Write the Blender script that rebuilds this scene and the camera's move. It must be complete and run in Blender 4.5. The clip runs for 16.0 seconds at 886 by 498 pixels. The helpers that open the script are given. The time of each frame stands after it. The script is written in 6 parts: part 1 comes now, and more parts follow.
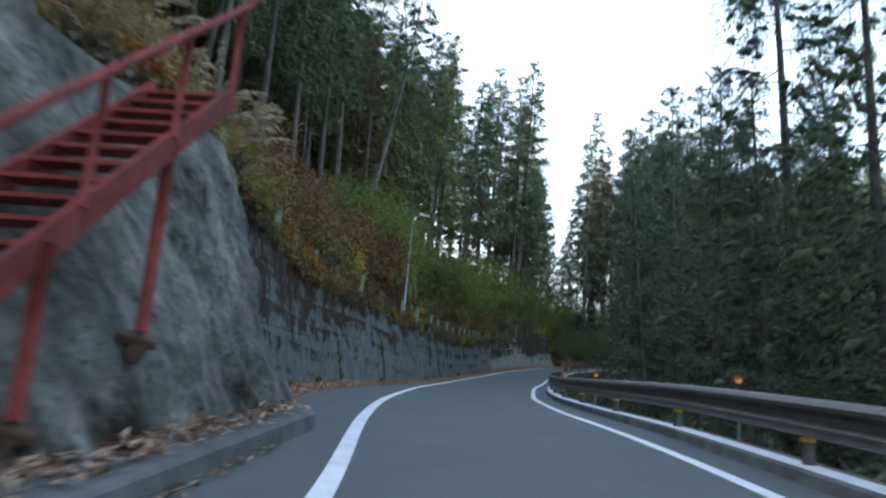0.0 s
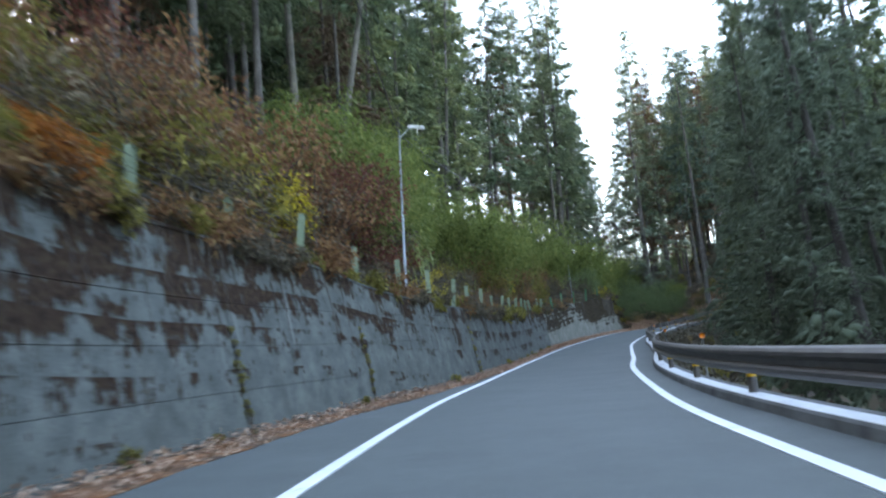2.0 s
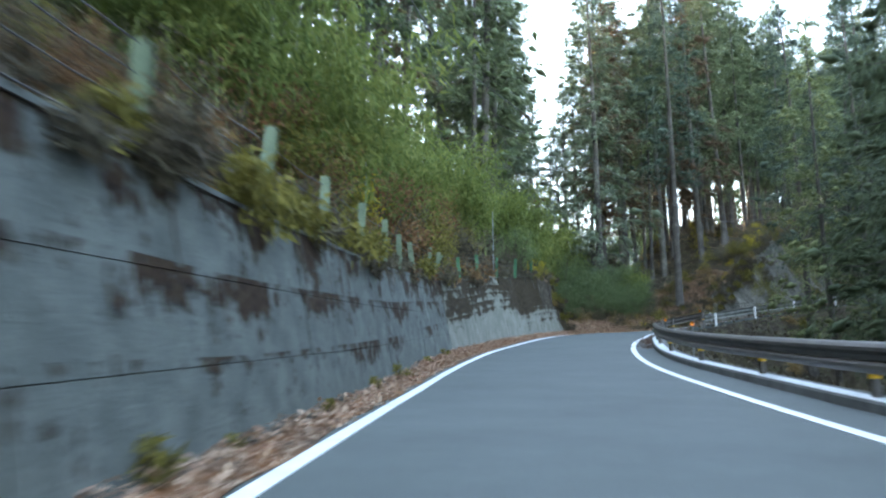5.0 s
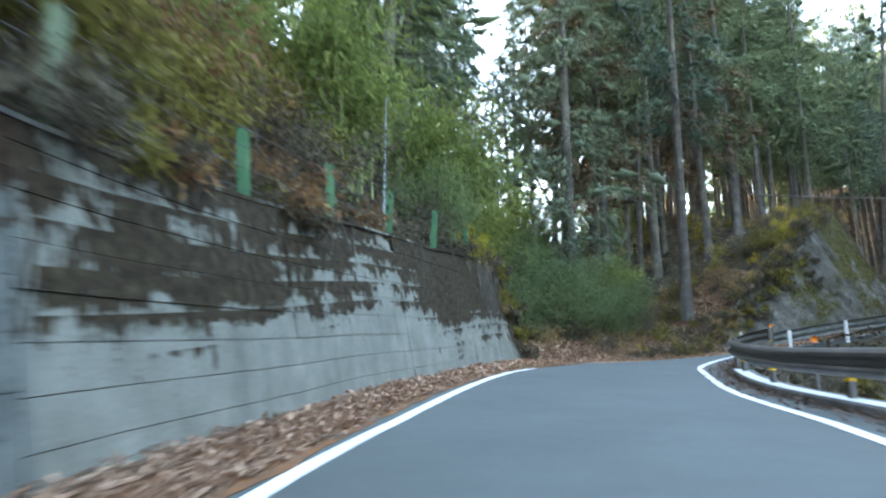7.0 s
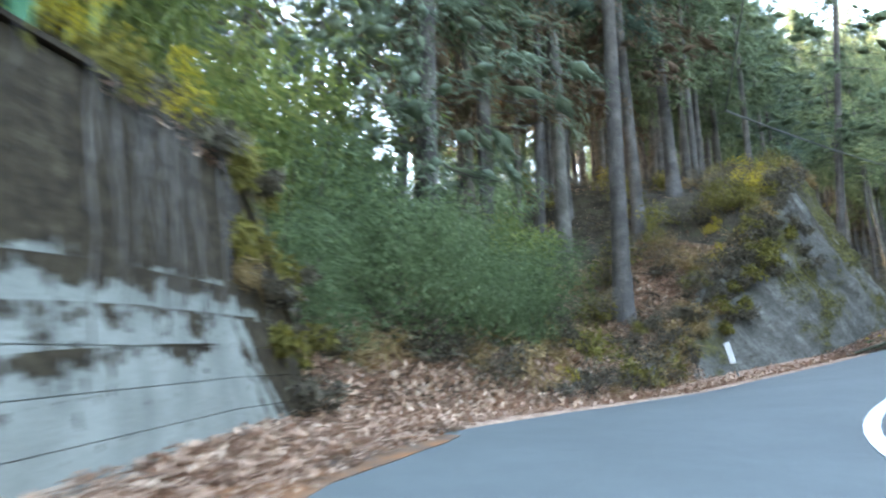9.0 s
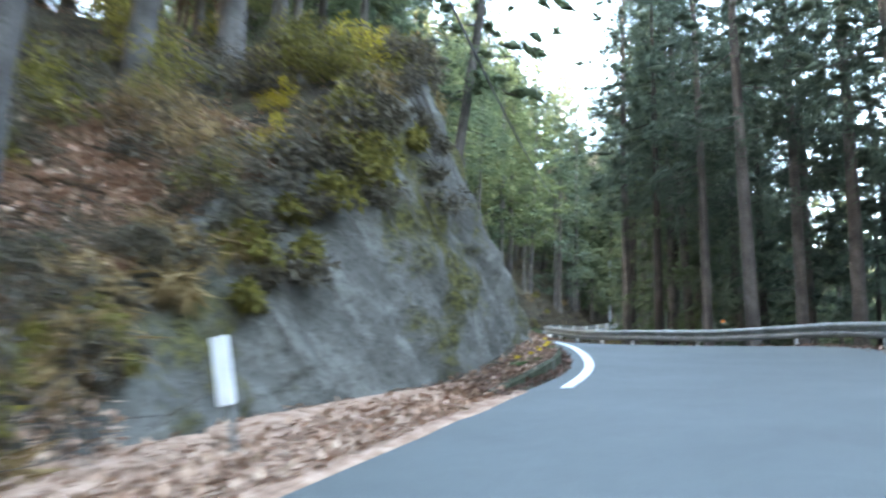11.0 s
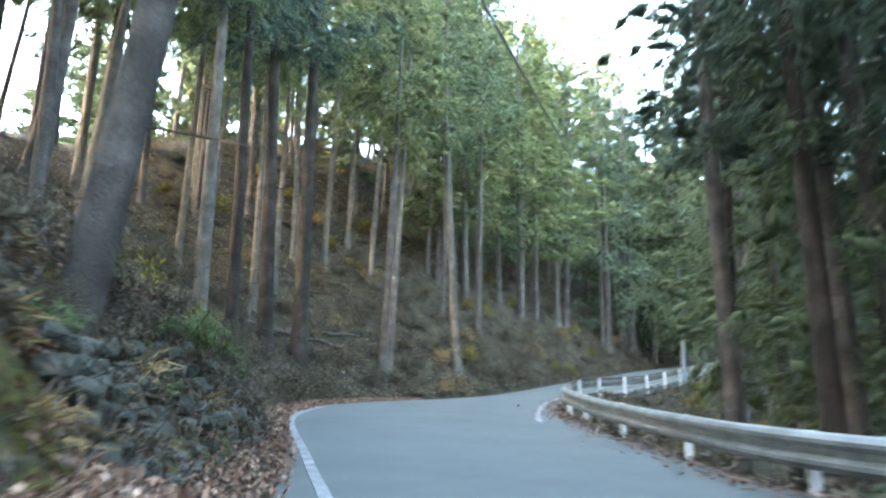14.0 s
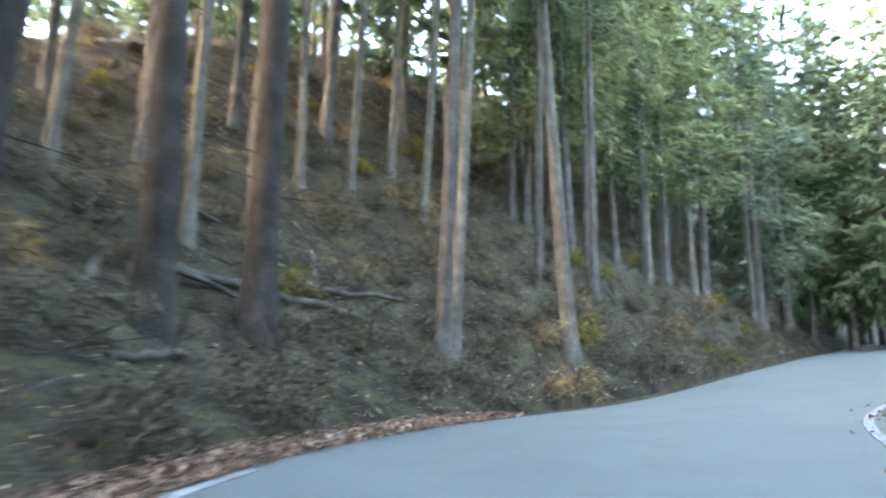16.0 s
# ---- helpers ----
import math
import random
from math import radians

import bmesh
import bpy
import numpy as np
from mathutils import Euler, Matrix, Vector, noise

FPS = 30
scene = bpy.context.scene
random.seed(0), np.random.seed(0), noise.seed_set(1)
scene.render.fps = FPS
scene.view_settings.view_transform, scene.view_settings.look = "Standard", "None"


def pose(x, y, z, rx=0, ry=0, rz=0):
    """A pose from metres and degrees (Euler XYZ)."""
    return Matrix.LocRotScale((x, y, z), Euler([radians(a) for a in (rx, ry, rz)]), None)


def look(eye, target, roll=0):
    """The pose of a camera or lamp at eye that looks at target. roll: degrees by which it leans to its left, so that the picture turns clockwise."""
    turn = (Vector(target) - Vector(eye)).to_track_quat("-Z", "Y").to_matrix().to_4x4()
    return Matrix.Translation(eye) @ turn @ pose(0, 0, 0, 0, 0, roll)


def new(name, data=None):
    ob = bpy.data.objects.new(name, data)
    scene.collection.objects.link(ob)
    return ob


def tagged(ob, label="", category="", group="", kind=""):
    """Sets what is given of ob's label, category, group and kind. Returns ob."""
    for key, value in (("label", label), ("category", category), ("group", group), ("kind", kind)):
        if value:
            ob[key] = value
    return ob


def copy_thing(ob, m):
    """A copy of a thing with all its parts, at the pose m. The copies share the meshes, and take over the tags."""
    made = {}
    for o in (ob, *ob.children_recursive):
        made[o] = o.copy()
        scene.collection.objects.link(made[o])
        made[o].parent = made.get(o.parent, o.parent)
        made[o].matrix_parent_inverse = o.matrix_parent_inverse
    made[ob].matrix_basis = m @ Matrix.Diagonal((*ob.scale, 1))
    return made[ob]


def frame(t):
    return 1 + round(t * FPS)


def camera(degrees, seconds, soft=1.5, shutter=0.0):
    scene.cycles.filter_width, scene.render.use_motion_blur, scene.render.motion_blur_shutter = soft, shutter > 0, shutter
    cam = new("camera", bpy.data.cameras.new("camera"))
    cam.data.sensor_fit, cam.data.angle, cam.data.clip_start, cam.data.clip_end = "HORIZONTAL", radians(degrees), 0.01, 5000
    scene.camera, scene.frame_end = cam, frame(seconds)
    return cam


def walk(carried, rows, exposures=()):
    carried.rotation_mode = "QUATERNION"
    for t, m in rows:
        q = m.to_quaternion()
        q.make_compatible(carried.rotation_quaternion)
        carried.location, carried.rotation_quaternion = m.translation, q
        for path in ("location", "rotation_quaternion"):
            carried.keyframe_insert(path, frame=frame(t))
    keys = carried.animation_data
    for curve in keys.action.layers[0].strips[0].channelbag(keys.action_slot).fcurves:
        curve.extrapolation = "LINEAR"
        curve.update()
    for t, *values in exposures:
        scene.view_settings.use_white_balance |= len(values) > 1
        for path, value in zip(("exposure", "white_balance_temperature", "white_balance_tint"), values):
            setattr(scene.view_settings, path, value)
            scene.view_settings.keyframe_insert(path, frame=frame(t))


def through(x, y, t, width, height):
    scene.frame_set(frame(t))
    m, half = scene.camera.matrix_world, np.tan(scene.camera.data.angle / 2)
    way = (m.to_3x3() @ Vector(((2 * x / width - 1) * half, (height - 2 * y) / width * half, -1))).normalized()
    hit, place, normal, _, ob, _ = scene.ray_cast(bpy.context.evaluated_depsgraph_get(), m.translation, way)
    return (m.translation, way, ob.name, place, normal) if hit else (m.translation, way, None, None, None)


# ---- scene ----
# The walk of the camera, carried in a car up a mountain road
cam = camera(61.3, 16.0, soft=2.1, shutter=0.5)
METRES, EYE = 120.0, 0.9375
ROWS = [
    (0.0, 0.0, 0.0, 0.0, -1.05, 13.52, -4.38),
    (0.5, 0.0022, 0.0245, 0.0028, 0.92, 12.61, -0.67),
    (1.0, 0.0034, 0.0508, 0.0058, 4.07, 12.5, 2.54),
    (1.5, 0.0043, 0.0787, 0.0081, 4.9, 13.09, 4.49),
    (2.0, 0.0052, 0.1083, 0.0102, 3.73, 12.42, 4.07),
    (2.5, 0.0066, 0.14, 0.0126, 2.23, 11.51, 3.43),
    (3.0, 0.0081, 0.1738, 0.0154, 0.75, 11.0, 2.94),
    (3.5, 0.0103, 0.2092, 0.0179, -0.75, 10.91, 2.24),
    (4.0, 0.0133, 0.2462, 0.021, -1.89, 10.83, 1.15),
    (6.5, 0.0433, 0.4423, 0.0399, -8.66, 13.49, 0.09),
    (7.0, 0.0521, 0.4799, 0.0445, -10.04, 13.37, -0.08),
    (7.5, 0.0616, 0.5147, 0.049, -11.83, 13.06, -0.31),
    (8.0, 0.0719, 0.5459, 0.0527, -14.03, 13.14, 0.16),
    (8.5, 0.0831, 0.576, 0.0565, -16.68, 13.52, 0.44),
    (9.0, 0.0957, 0.603, 0.0604, -21.21, 13.91, 0.91),
    (9.5, 0.111, 0.6275, 0.0636, -28.31, 13.62, 1.59),
    (10.0, 0.1293, 0.6496, 0.0664, -36.91, 13.0, 1.69),
    (12.5, 0.2432, 0.7089, 0.0836, -66.14, 14.61, -8.55),
    (13.0, 0.268, 0.7194, 0.088, -62.85, 14.4, -7.24),
    (13.5, 0.2906, 0.7318, 0.0926, -54.88, 15.8, -4.09),
    (14.0, 0.3116, 0.747, 0.0967, -48.72, 15.83, -1.2),
    (14.5, 0.3335, 0.7639, 0.0995, -44.09, 15.9, 3.1),
    (15.0, 0.3539, 0.7849, 0.1016, -43.28, 12.38, -2.88),
    (15.5, 0.3726, 0.8055, 0.1053, -37.54, 14.35, -1.39),
    (16.0, 0.3924, 0.8267, 0.1094, -42.93, 14.96, -1.14),
]
EXPOSURES = [(0.0, 3.2, 7200, 15), (0.5, 3.6, 7250, 17), (1.5, 4.05, 7250, 17), (4.0, 4.5, 7350, 13), (6.5, 4.95, 7400, 11), (8.0, 5.1, 7500, 12), (9.0, 5.45, 7250, 13), (10.0, 5.6, 7200, 16),
             (12.5, 5.42, 7250, 7), (13.5, 5.75, 7100, 9), (14.4, 5.75, 7100, 9), (15.0, 5.68, 7150, 8), (15.5, 5.85, 7050, 12), (16.0, 5.92, 7000, 12)]
walk(cam, [(t, pose(METRES * x, METRES * y, EYE + METRES * z, 90 + pitch, roll, yaw)) for t, x, y, z, yaw, pitch, roll in ROWS], EXPOSURES)

# ---- light: late afternoon, the sun low behind the hills ----
world = bpy.data.worlds.new("sky")
scene.world = world
world.use_nodes = True
wn = world.node_tree
sky = wn.nodes.new("ShaderNodeTexSky")
sky.sky_type, sky.sun_disc = "NISHITA", False
sky.sun_elevation, sky.sun_rotation = radians(13), radians(290)
sky.air_density, sky.dust_density, sky.ozone_density = 1.0, 2.5, 1.0
back = wn.nodes["Background"]
back.inputs["Strength"].default_value = 0.15
wn.links.new(sky.outputs["Color"], back.inputs["Color"])
sun = new("sun", bpy.data.lights.new("sun", "SUN"))
sun.data.energy, sun.data.angle, sun.data.color = 2.0, radians(2), (1.0, 0.9, 0.74)
sun.matrix_world = look((0, 0, 60), (-60 * math.sin(radians(290)), -60 * math.cos(radians(290)), 60 - 60 * math.tan(radians(13))))


# ---- materials ----
def nodes_of(name):
    m = bpy.data.materials.new(name)
    m.use_nodes = True
    n = m.node_tree
    return m, n, n.nodes["Principled BSDF"]


def ramp(n, fac, stops):
    r = n.nodes.new("ShaderNodeValToRGB")
    while len(r.color_ramp.elements) < len(stops):
        r.color_ramp.elements.new(0.5)
    for e, (p, c) in zip(r.color_ramp.elements, stops):
        e.position, e.color = p, (*c, 1)
    n.links.new(fac, r.inputs["Fac"])
    return r.outputs["Color"]


def noise_of(n, vector, scale, detail=4, rough=0.6, stretch=None, slant=0.0):
    if slant:
        tilt = n.nodes.new("ShaderNodeMapping")
        tilt.inputs["Rotation"].default_value = (0, 0, radians(slant))
        n.links.new(vector, tilt.inputs["Vector"])
        vector = tilt.outputs["Vector"]
    if stretch:
        mp = n.nodes.new("ShaderNodeMapping")
        mp.inputs["Scale"].default_value = stretch
        n.links.new(vector, mp.inputs["Vector"])
        vector = mp.outputs["Vector"]
    t = n.nodes.new("ShaderNodeTexNoise")
    t.inputs["Scale"].default_value, t.inputs["Detail"].default_value, t.inputs["Roughness"].default_value = scale, detail, rough
    n.links.new(vector, t.inputs["Vector"])
    return t.outputs["Fac"]


def mixed(n, fac, a, b, kind="MIX"):
    m = n.nodes.new("ShaderNodeMix")
    m.data_type, m.blend_type = "RGBA", kind
    if isinstance(fac, float):
        m.inputs["Factor"].default_value = fac
    else:
        n.links.new(fac, m.inputs["Factor"])
    for slot, v in ((6, a), (7, b)):
        if isinstance(v, tuple):
            m.inputs[slot].default_value = (*v, 1)
        else:
            n.links.new(v, m.inputs[slot])
    return m.outputs[2]


def bumped(n, p, fac, strength, distance=0.02):
    b = n.nodes.new("ShaderNodeBump")
    b.inputs["Strength"].default_value, b.inputs["Distance"].default_value = strength, distance
    n.links.new(fac, b.inputs["Height"])
    n.links.new(b.outputs["Normal"], p.inputs["Normal"])


def maths(n, op, a, b):
    m = n.nodes.new("ShaderNodeMath")
    m.operation = op
    for k, v in ((0, a), (1, b)):
        if isinstance(v, (int, float)):
            m.inputs[k].default_value = v
        else:
            n.links.new(v, m.inputs[k])
    return m.outputs[0]


def place_of(n):
    return n.nodes.new("ShaderNodeNewGeometry").outputs["Position"]


def grainy(name, stops, scale, rough=0.8, fine=40.0, bump=0.3, metal=0.0, depth=0.02):
    """A material of mottled colour at two scales, with fine relief."""
    m, n, p = nodes_of(name)
    v = place_of(n)
    big, small = noise_of(n, v, scale, 5), noise_of(n, v, fine, 3)
    fac = maths(n, "ADD", maths(n, "MULTIPLY", big, 0.7), maths(n, "MULTIPLY", small, 0.3))
    n.links.new(ramp(n, fac, stops), p.inputs["Base Color"])
    p.inputs["Roughness"].default_value, p.inputs["Metallic"].default_value = rough, metal
    if rough >= 0.9:
        p.inputs["Specular IOR Level"].default_value = 0.15
    if bump:
        bumped(n, p, small, bump, depth)
    return m


def leafy(name, stops, through=0.35, rough=0.6, spread=0.35, single=0.55, clump=0.25, patch=0.5):
    """Leaves: each one of its own tone, each plant too; light comes through them."""
    m, n, p = nodes_of(name)
    geo = n.nodes.new("ShaderNodeNewGeometry")
    ob = n.nodes.new("ShaderNodeObjectInfo")
    big = noise_of(n, geo.outputs["Position"], patch, 3)
    one = maths(n, "MULTIPLY", geo.outputs["Random Per Island"], single)
    fac = maths(n, "ADD", maths(n, "ADD", one, maths(n, "MULTIPLY", ob.outputs["Random"], spread * 0.6)), maths(n, "MULTIPLY", big, clump))
    col = ramp(n, fac, stops)
    n.links.new(col, p.inputs["Base Color"])
    p.inputs["Roughness"].default_value = rough
    p.inputs["Specular IOR Level"].default_value = 0.12
    tr = n.nodes.new("ShaderNodeBsdfTranslucent")
    n.links.new(col, tr.inputs["Color"])
    mx = n.nodes.new("ShaderNodeMixShader")
    mx.inputs["Fac"].default_value = through
    n.links.new(p.outputs["BSDF"], mx.inputs[1])
    n.links.new(tr.outputs["BSDF"], mx.inputs[2])
    n.links.new(mx.outputs[0], n.nodes["Material Output"].inputs["Surface"])
    return m


def asphalt_material():
    m, n, p = nodes_of("asphalt")
    v = place_of(n)
    grain, patch, blot = noise_of(n, v, 90, 2), noise_of(n, v, 0.6, 4), noise_of(n, v, 5, 4)
    fac = maths(n, "ADD", maths(n, "MULTIPLY", grain, 0.45), maths(n, "ADD", maths(n, "MULTIPLY", patch, 0.4), maths(n, "MULTIPLY", blot, 0.15)))
    n.links.new(ramp(n, fac, [(0.3, (0.05, 0.06, 0.057)), (0.55, (0.081, 0.096, 0.091)), (0.75, (0.118, 0.136, 0.13))]), p.inputs["Base Color"])
    p.inputs["Roughness"].default_value = 0.75
    bumped(n, p, grain, 0.5, 0.006)
    return m


def wall_material():
    """Old cast concrete, with moss and dirt hanging down from its top; its map runs along the wall (u) and down from the top (v), in metres."""
    m, n, p = nodes_of("stained concrete")
    uv = n.nodes.new("ShaderNodeUVMap").outputs["UV"]
    sep = n.nodes.new("ShaderNodeSeparateXYZ")
    n.links.new(uv, sep.inputs[0])
    blot = noise_of(n, uv, 1.0, 4, 0.55, (1.0, 1.6, 1))
    drop = noise_of(n, uv, 1.0, 4, 0.6, (6.5, 2.6, 1))
    grain = noise_of(n, uv, 26, 4)
    base = ramp(n, maths(n, "ADD", maths(n, "MULTIPLY", noise_of(n, uv, 2.2, 6), 0.7), maths(n, "MULTIPLY", grain, 0.3)),
                [(0.3, (0.06, 0.068, 0.063)), (0.5, (0.1, 0.111, 0.103)), (0.7, (0.16, 0.172, 0.159))])
    newer = ramp(n, maths(n, "ADD", maths(n, "MULTIPLY", noise_of(n, uv, 1.6, 6), 0.7), maths(n, "MULTIPLY", grain, 0.3)),
                 [(0.3, (0.115, 0.118, 0.1)), (0.5, (0.172, 0.175, 0.15)), (0.7, (0.245, 0.248, 0.215))])
    later = n.nodes.new("ShaderNodeMapRange")
    later.inputs["From Min"].default_value, later.inputs["From Max"].default_value = 61.9, 62.1
    n.links.new(sep.outputs[0], later.inputs["Value"])
    base = mixed(n, later.outputs[0], base, newer)
    # damp streaks running down from the joints and the top
    wet = n.nodes.new("ShaderNodeMapRange")
    wet.inputs["From Min"].default_value, wet.inputs["From Max"].default_value, wet.inputs["To Max"].default_value = 0.5, 0.72, 0.55
    n.links.new(noise_of(n, uv, 1.0, 5, 0.65, (1.9, 0.35, 1)), wet.inputs["Value"])
    base = mixed(n, wet.outputs[0], base, (0.07, 0.076, 0.066))
    # pale lime runs
    lime = n.nodes.new("ShaderNodeMapRange")
    lime.inputs["From Min"].default_value, lime.inputs["From Max"].default_value = 0.66, 0.8
    n.links.new(noise_of(n, uv, 1.0, 4, 0.5, (2.4, 0.3, 1)), lime.inputs["Value"])
    base = mixed(n, maths(n, "MULTIPLY", lime.outputs[0], 0.4), base, (0.5, 0.51, 0.5))
    # moss: how thick it grows along the wall, thinning out downwards
    along = maths(n, "DIVIDE", sep.outputs[0], 85.0)
    cover = ramp(n, along, [(q, (c, c, c)) for q, c in ((0.1, 0.78), (0.17, 0.76), (0.23, 0.78), (0.3, 0.62), (0.36, 0.55), (0.4, 0.5), (0.725, 0.54), (0.74, 0.8), (0.81, 0.78), (0.83, 0.62), (0.848, 0.78), (0.858, 1.1), (0.875, 1.3))])
    thin = maths(n, "MULTIPLY", maths(n, "MULTIPLY", sep.outputs[1], sep.outputs[1]), 0.06)
    # the lowest lifts of the newer part stay clean
    low = n.nodes.new("ShaderNodeMapRange")
    low.inputs["From Min"].default_value, low.inputs["From Max"].default_value, low.inputs["To Max"].default_value = 1.3, 1.85, 0.4
    n.links.new(sep.outputs[1], low.inputs["Value"])
    thin = maths(n, "ADD", thin, maths(n, "MULTIPLY", low.outputs[0], later.outputs[0]))
    spots = maths(n, "SUBTRACT", maths(n, "ADD", maths(n, "MULTIPLY", blot, 1.35), maths(n, "MULTIPLY", drop, 0.85)), 0.62)
    amount = maths(n, "SUBTRACT", maths(n, "ADD", spots, maths(n, "MULTIPLY", maths(n, "SUBTRACT", cover, 0.5), 0.75)), thin)
    mask = n.nodes.new("ShaderNodeMapRange")
    mask.inputs["From Min"].default_value, mask.inputs["From Max"].default_value = 0.51, 0.585
    ragged = maths(n, "SUBTRACT", noise_of(n, uv, 1.0, 6, 0.75, (16, 9, 1)), 0.5)
    amount = maths(n, "ADD", amount, maths(n, "MULTIPLY", ragged, 0.28))
    # it hangs in tufts below each joint
    tuft = maths(n, "FRACT", maths(n, "DIVIDE", sep.outputs[1], maths(n, "SUBTRACT", 0.66, maths(n, "MULTIPLY", later.outputs[0], 0.35))), 0.0)
    amount = maths(n, "ADD", amount, maths(n, "MULTIPLY", maths(n, "SUBTRACT", 0.5, tuft), 0.2))
    n.links.new(amount, mask.inputs["Value"])
    # small dark spots, drawn out downwards
    fleck = n.nodes.new("ShaderNodeMapRange")
    fleck.inputs["From Min"].default_value, fleck.inputs["From Max"].default_value = 0.6, 0.64
    n.links.new(maths(n, "ADD", noise_of(n, uv, 1.0, 2, 0.5, (11, 5.5, 1)), maths(n, "MULTIPLY", maths(n, "SUBTRACT", amount, 0.5), 0.35)), fleck.inputs["Value"])
    moss = ramp(n, noise_of(n, uv, 9, 5), [(0.35, (0.013, 0.007, 0.005)), (0.5, (0.034, 0.019, 0.012)), (0.62, (0.046, 0.032, 0.017)), (0.75, (0.08, 0.055, 0.033))])
    moss = mixed(n, maths(n, "MULTIPLY", later.outputs[0], 0.85), moss, ramp(n, noise_of(n, uv, 7, 5), [(0.35, (0.011, 0.008, 0.005)), (0.5, (0.03, 0.022, 0.012)), (0.62, (0.046, 0.037, 0.02)), (0.75, (0.085, 0.07, 0.043))]))
    grown = maths(n, "MAXIMUM", mask.outputs[0], maths(n, "MULTIPLY", fleck.outputs[0], 0.85))
    col = mixed(n, grown, base, moss)
    n.links.new(col, p.inputs["Base Color"])
    p.inputs["Roughness"].default_value = 0.92
    p.inputs["Specular IOR Level"].default_value = 0.15
    bumped(n, p, maths(n, "ADD", grain, maths(n, "MULTIPLY", grown, 1.2)), 0.6, 0.02)
    return m


def rock_material(name, stops, moss, cover, pale_from=None):
    """Sprayed concrete over rock: long runs down the slope, cracks and moss."""
    m, n, p = nodes_of(name)
    uv = n.nodes.new("ShaderNodeUVMap").outputs["UV"]
    v = place_of(n)
    run = noise_of(n, uv, 1.0, 6, 0.65, (1.8, 0.5, 1), 14)
    spot = noise_of(n, v, 5, 6, 0.7)
    base = ramp(n, maths(n, "ADD", maths(n, "MULTIPLY", run, 0.65), maths(n, "MULTIPLY", spot, 0.35)), stops)
    if pale_from:
        # paler, streaked tones over the farther part of the face
        sep = n.nodes.new("ShaderNodeSeparateXYZ")
        n.links.new(uv, sep.inputs[0])
        part_of = n.nodes.new("ShaderNodeMapRange")
        part_of.inputs["From Min"].default_value, part_of.inputs["From Max"].default_value = pale_from, pale_from + 1.5
        n.links.new(maths(n, "ADD", sep.outputs[0], maths(n, "MULTIPLY", run, 3.0)), part_of.inputs["Value"])
        streak = noise_of(n, uv, 1.0, 6, 0.68, (2.4, 0.4, 1), 22)
        base = mixed(n, part_of.outputs[0], base, ramp(n, maths(n, "ADD", maths(n, "MULTIPLY", streak, 0.6), maths(n, "MULTIPLY", spot, 0.4)), [(0.36, (0.028, 0.026, 0.02)), (0.47, (0.095, 0.09, 0.076)), (0.56, (0.165, 0.157, 0.135)), (0.68, (0.29, 0.28, 0.245))]))
    pit = n.nodes.new("ShaderNodeMapRange")
    pit.inputs["From Min"].default_value, pit.inputs["From Max"].default_value, pit.inputs["To Max"].default_value = 0.54, 0.66, 0.75
    n.links.new(noise_of(n, v, 11, 5, 0.7), pit.inputs["Value"])
    base = mixed(n, pit.outputs[0], base, (0.035, 0.033, 0.027))
    mask = n.nodes.new("ShaderNodeMapRange")
    mask.inputs["From Min"].default_value, mask.inputs["From Max"].default_value = cover, cover + 0.08
    growth = noise_of(n, uv, 0.7, 6, 0.7, (0.7, 0.6, 1))
    if pale_from:
        growth = maths(n, "ADD", growth, maths(n, "MULTIPLY", maths(n, "SUBTRACT", 5.2, sep.outputs[1]), maths(n, "MULTIPLY", part_of.outputs[0], 0.08)))
    n.links.new(growth, mask.inputs["Value"])
    mosscol = ramp(n, noise_of(n, v, 12, 4), moss)
    n.links.new(mixed(n, mask.outputs[0], base, mosscol), p.inputs["Base Color"])
    p.inputs["Roughness"].default_value = 0.92
    p.inputs["Specular IOR Level"].default_value = 0.15
    bumped(n, p, maths(n, "ADD", maths(n, "MULTIPLY", run, 1.5), spot), 0.9, 0.11)
    return m


ASPHALT = asphalt_material()
WALL = wall_material()
SPRAYED = rock_material("sprayed concrete", [(0.34, (0.03, 0.03, 0.025)), (0.44, (0.088, 0.09, 0.076)), (0.52, (0.15, 0.151, 0.13)), (0.64, (0.3, 0.297, 0.255))],
                        [(0.4, (0.016, 0.013, 0.009)), (0.7, (0.06, 0.048, 0.03))], 0.535)
ROCK = rock_material("mossy rock", [(0.3, (0.036, 0.034, 0.028)), (0.5, (0.098, 0.094, 0.08)), (0.72, (0.23, 0.222, 0.195))],
                     [(0.35, (0.022, 0.022, 0.009)), (0.5, (0.06, 0.054, 0.018)), (0.65, (0.11, 0.098, 0.026))], 0.52, 101.8)
PAINT = grainy("worn road paint", [(0.28, (0.3, 0.31, 0.32)), (0.42, (0.68, 0.7, 0.71)), (0.7, (0.82, 0.83, 0.83))], 3.0, 0.6, 60, 0.2)
FADED = grainy("faded road paint", [(0.38, (0.095, 0.1, 0.1)), (0.5, (0.19, 0.195, 0.195)), (0.7, (0.36, 0.37, 0.37))], 4.0, 0.7, 50, 0.2)
TWIG = grainy("brown twigs", [(0.3, (0.03, 0.024, 0.018)), (0.7, (0.1, 0.08, 0.06))], 4.0, 0.9, 30, 0)
KERB = grainy("kerb concrete", [(0.3, (0.07, 0.07, 0.066)), (0.55, (0.15, 0.15, 0.145)), (0.75, (0.24, 0.24, 0.23))], 2.0, 0.9, 50, 0.4)
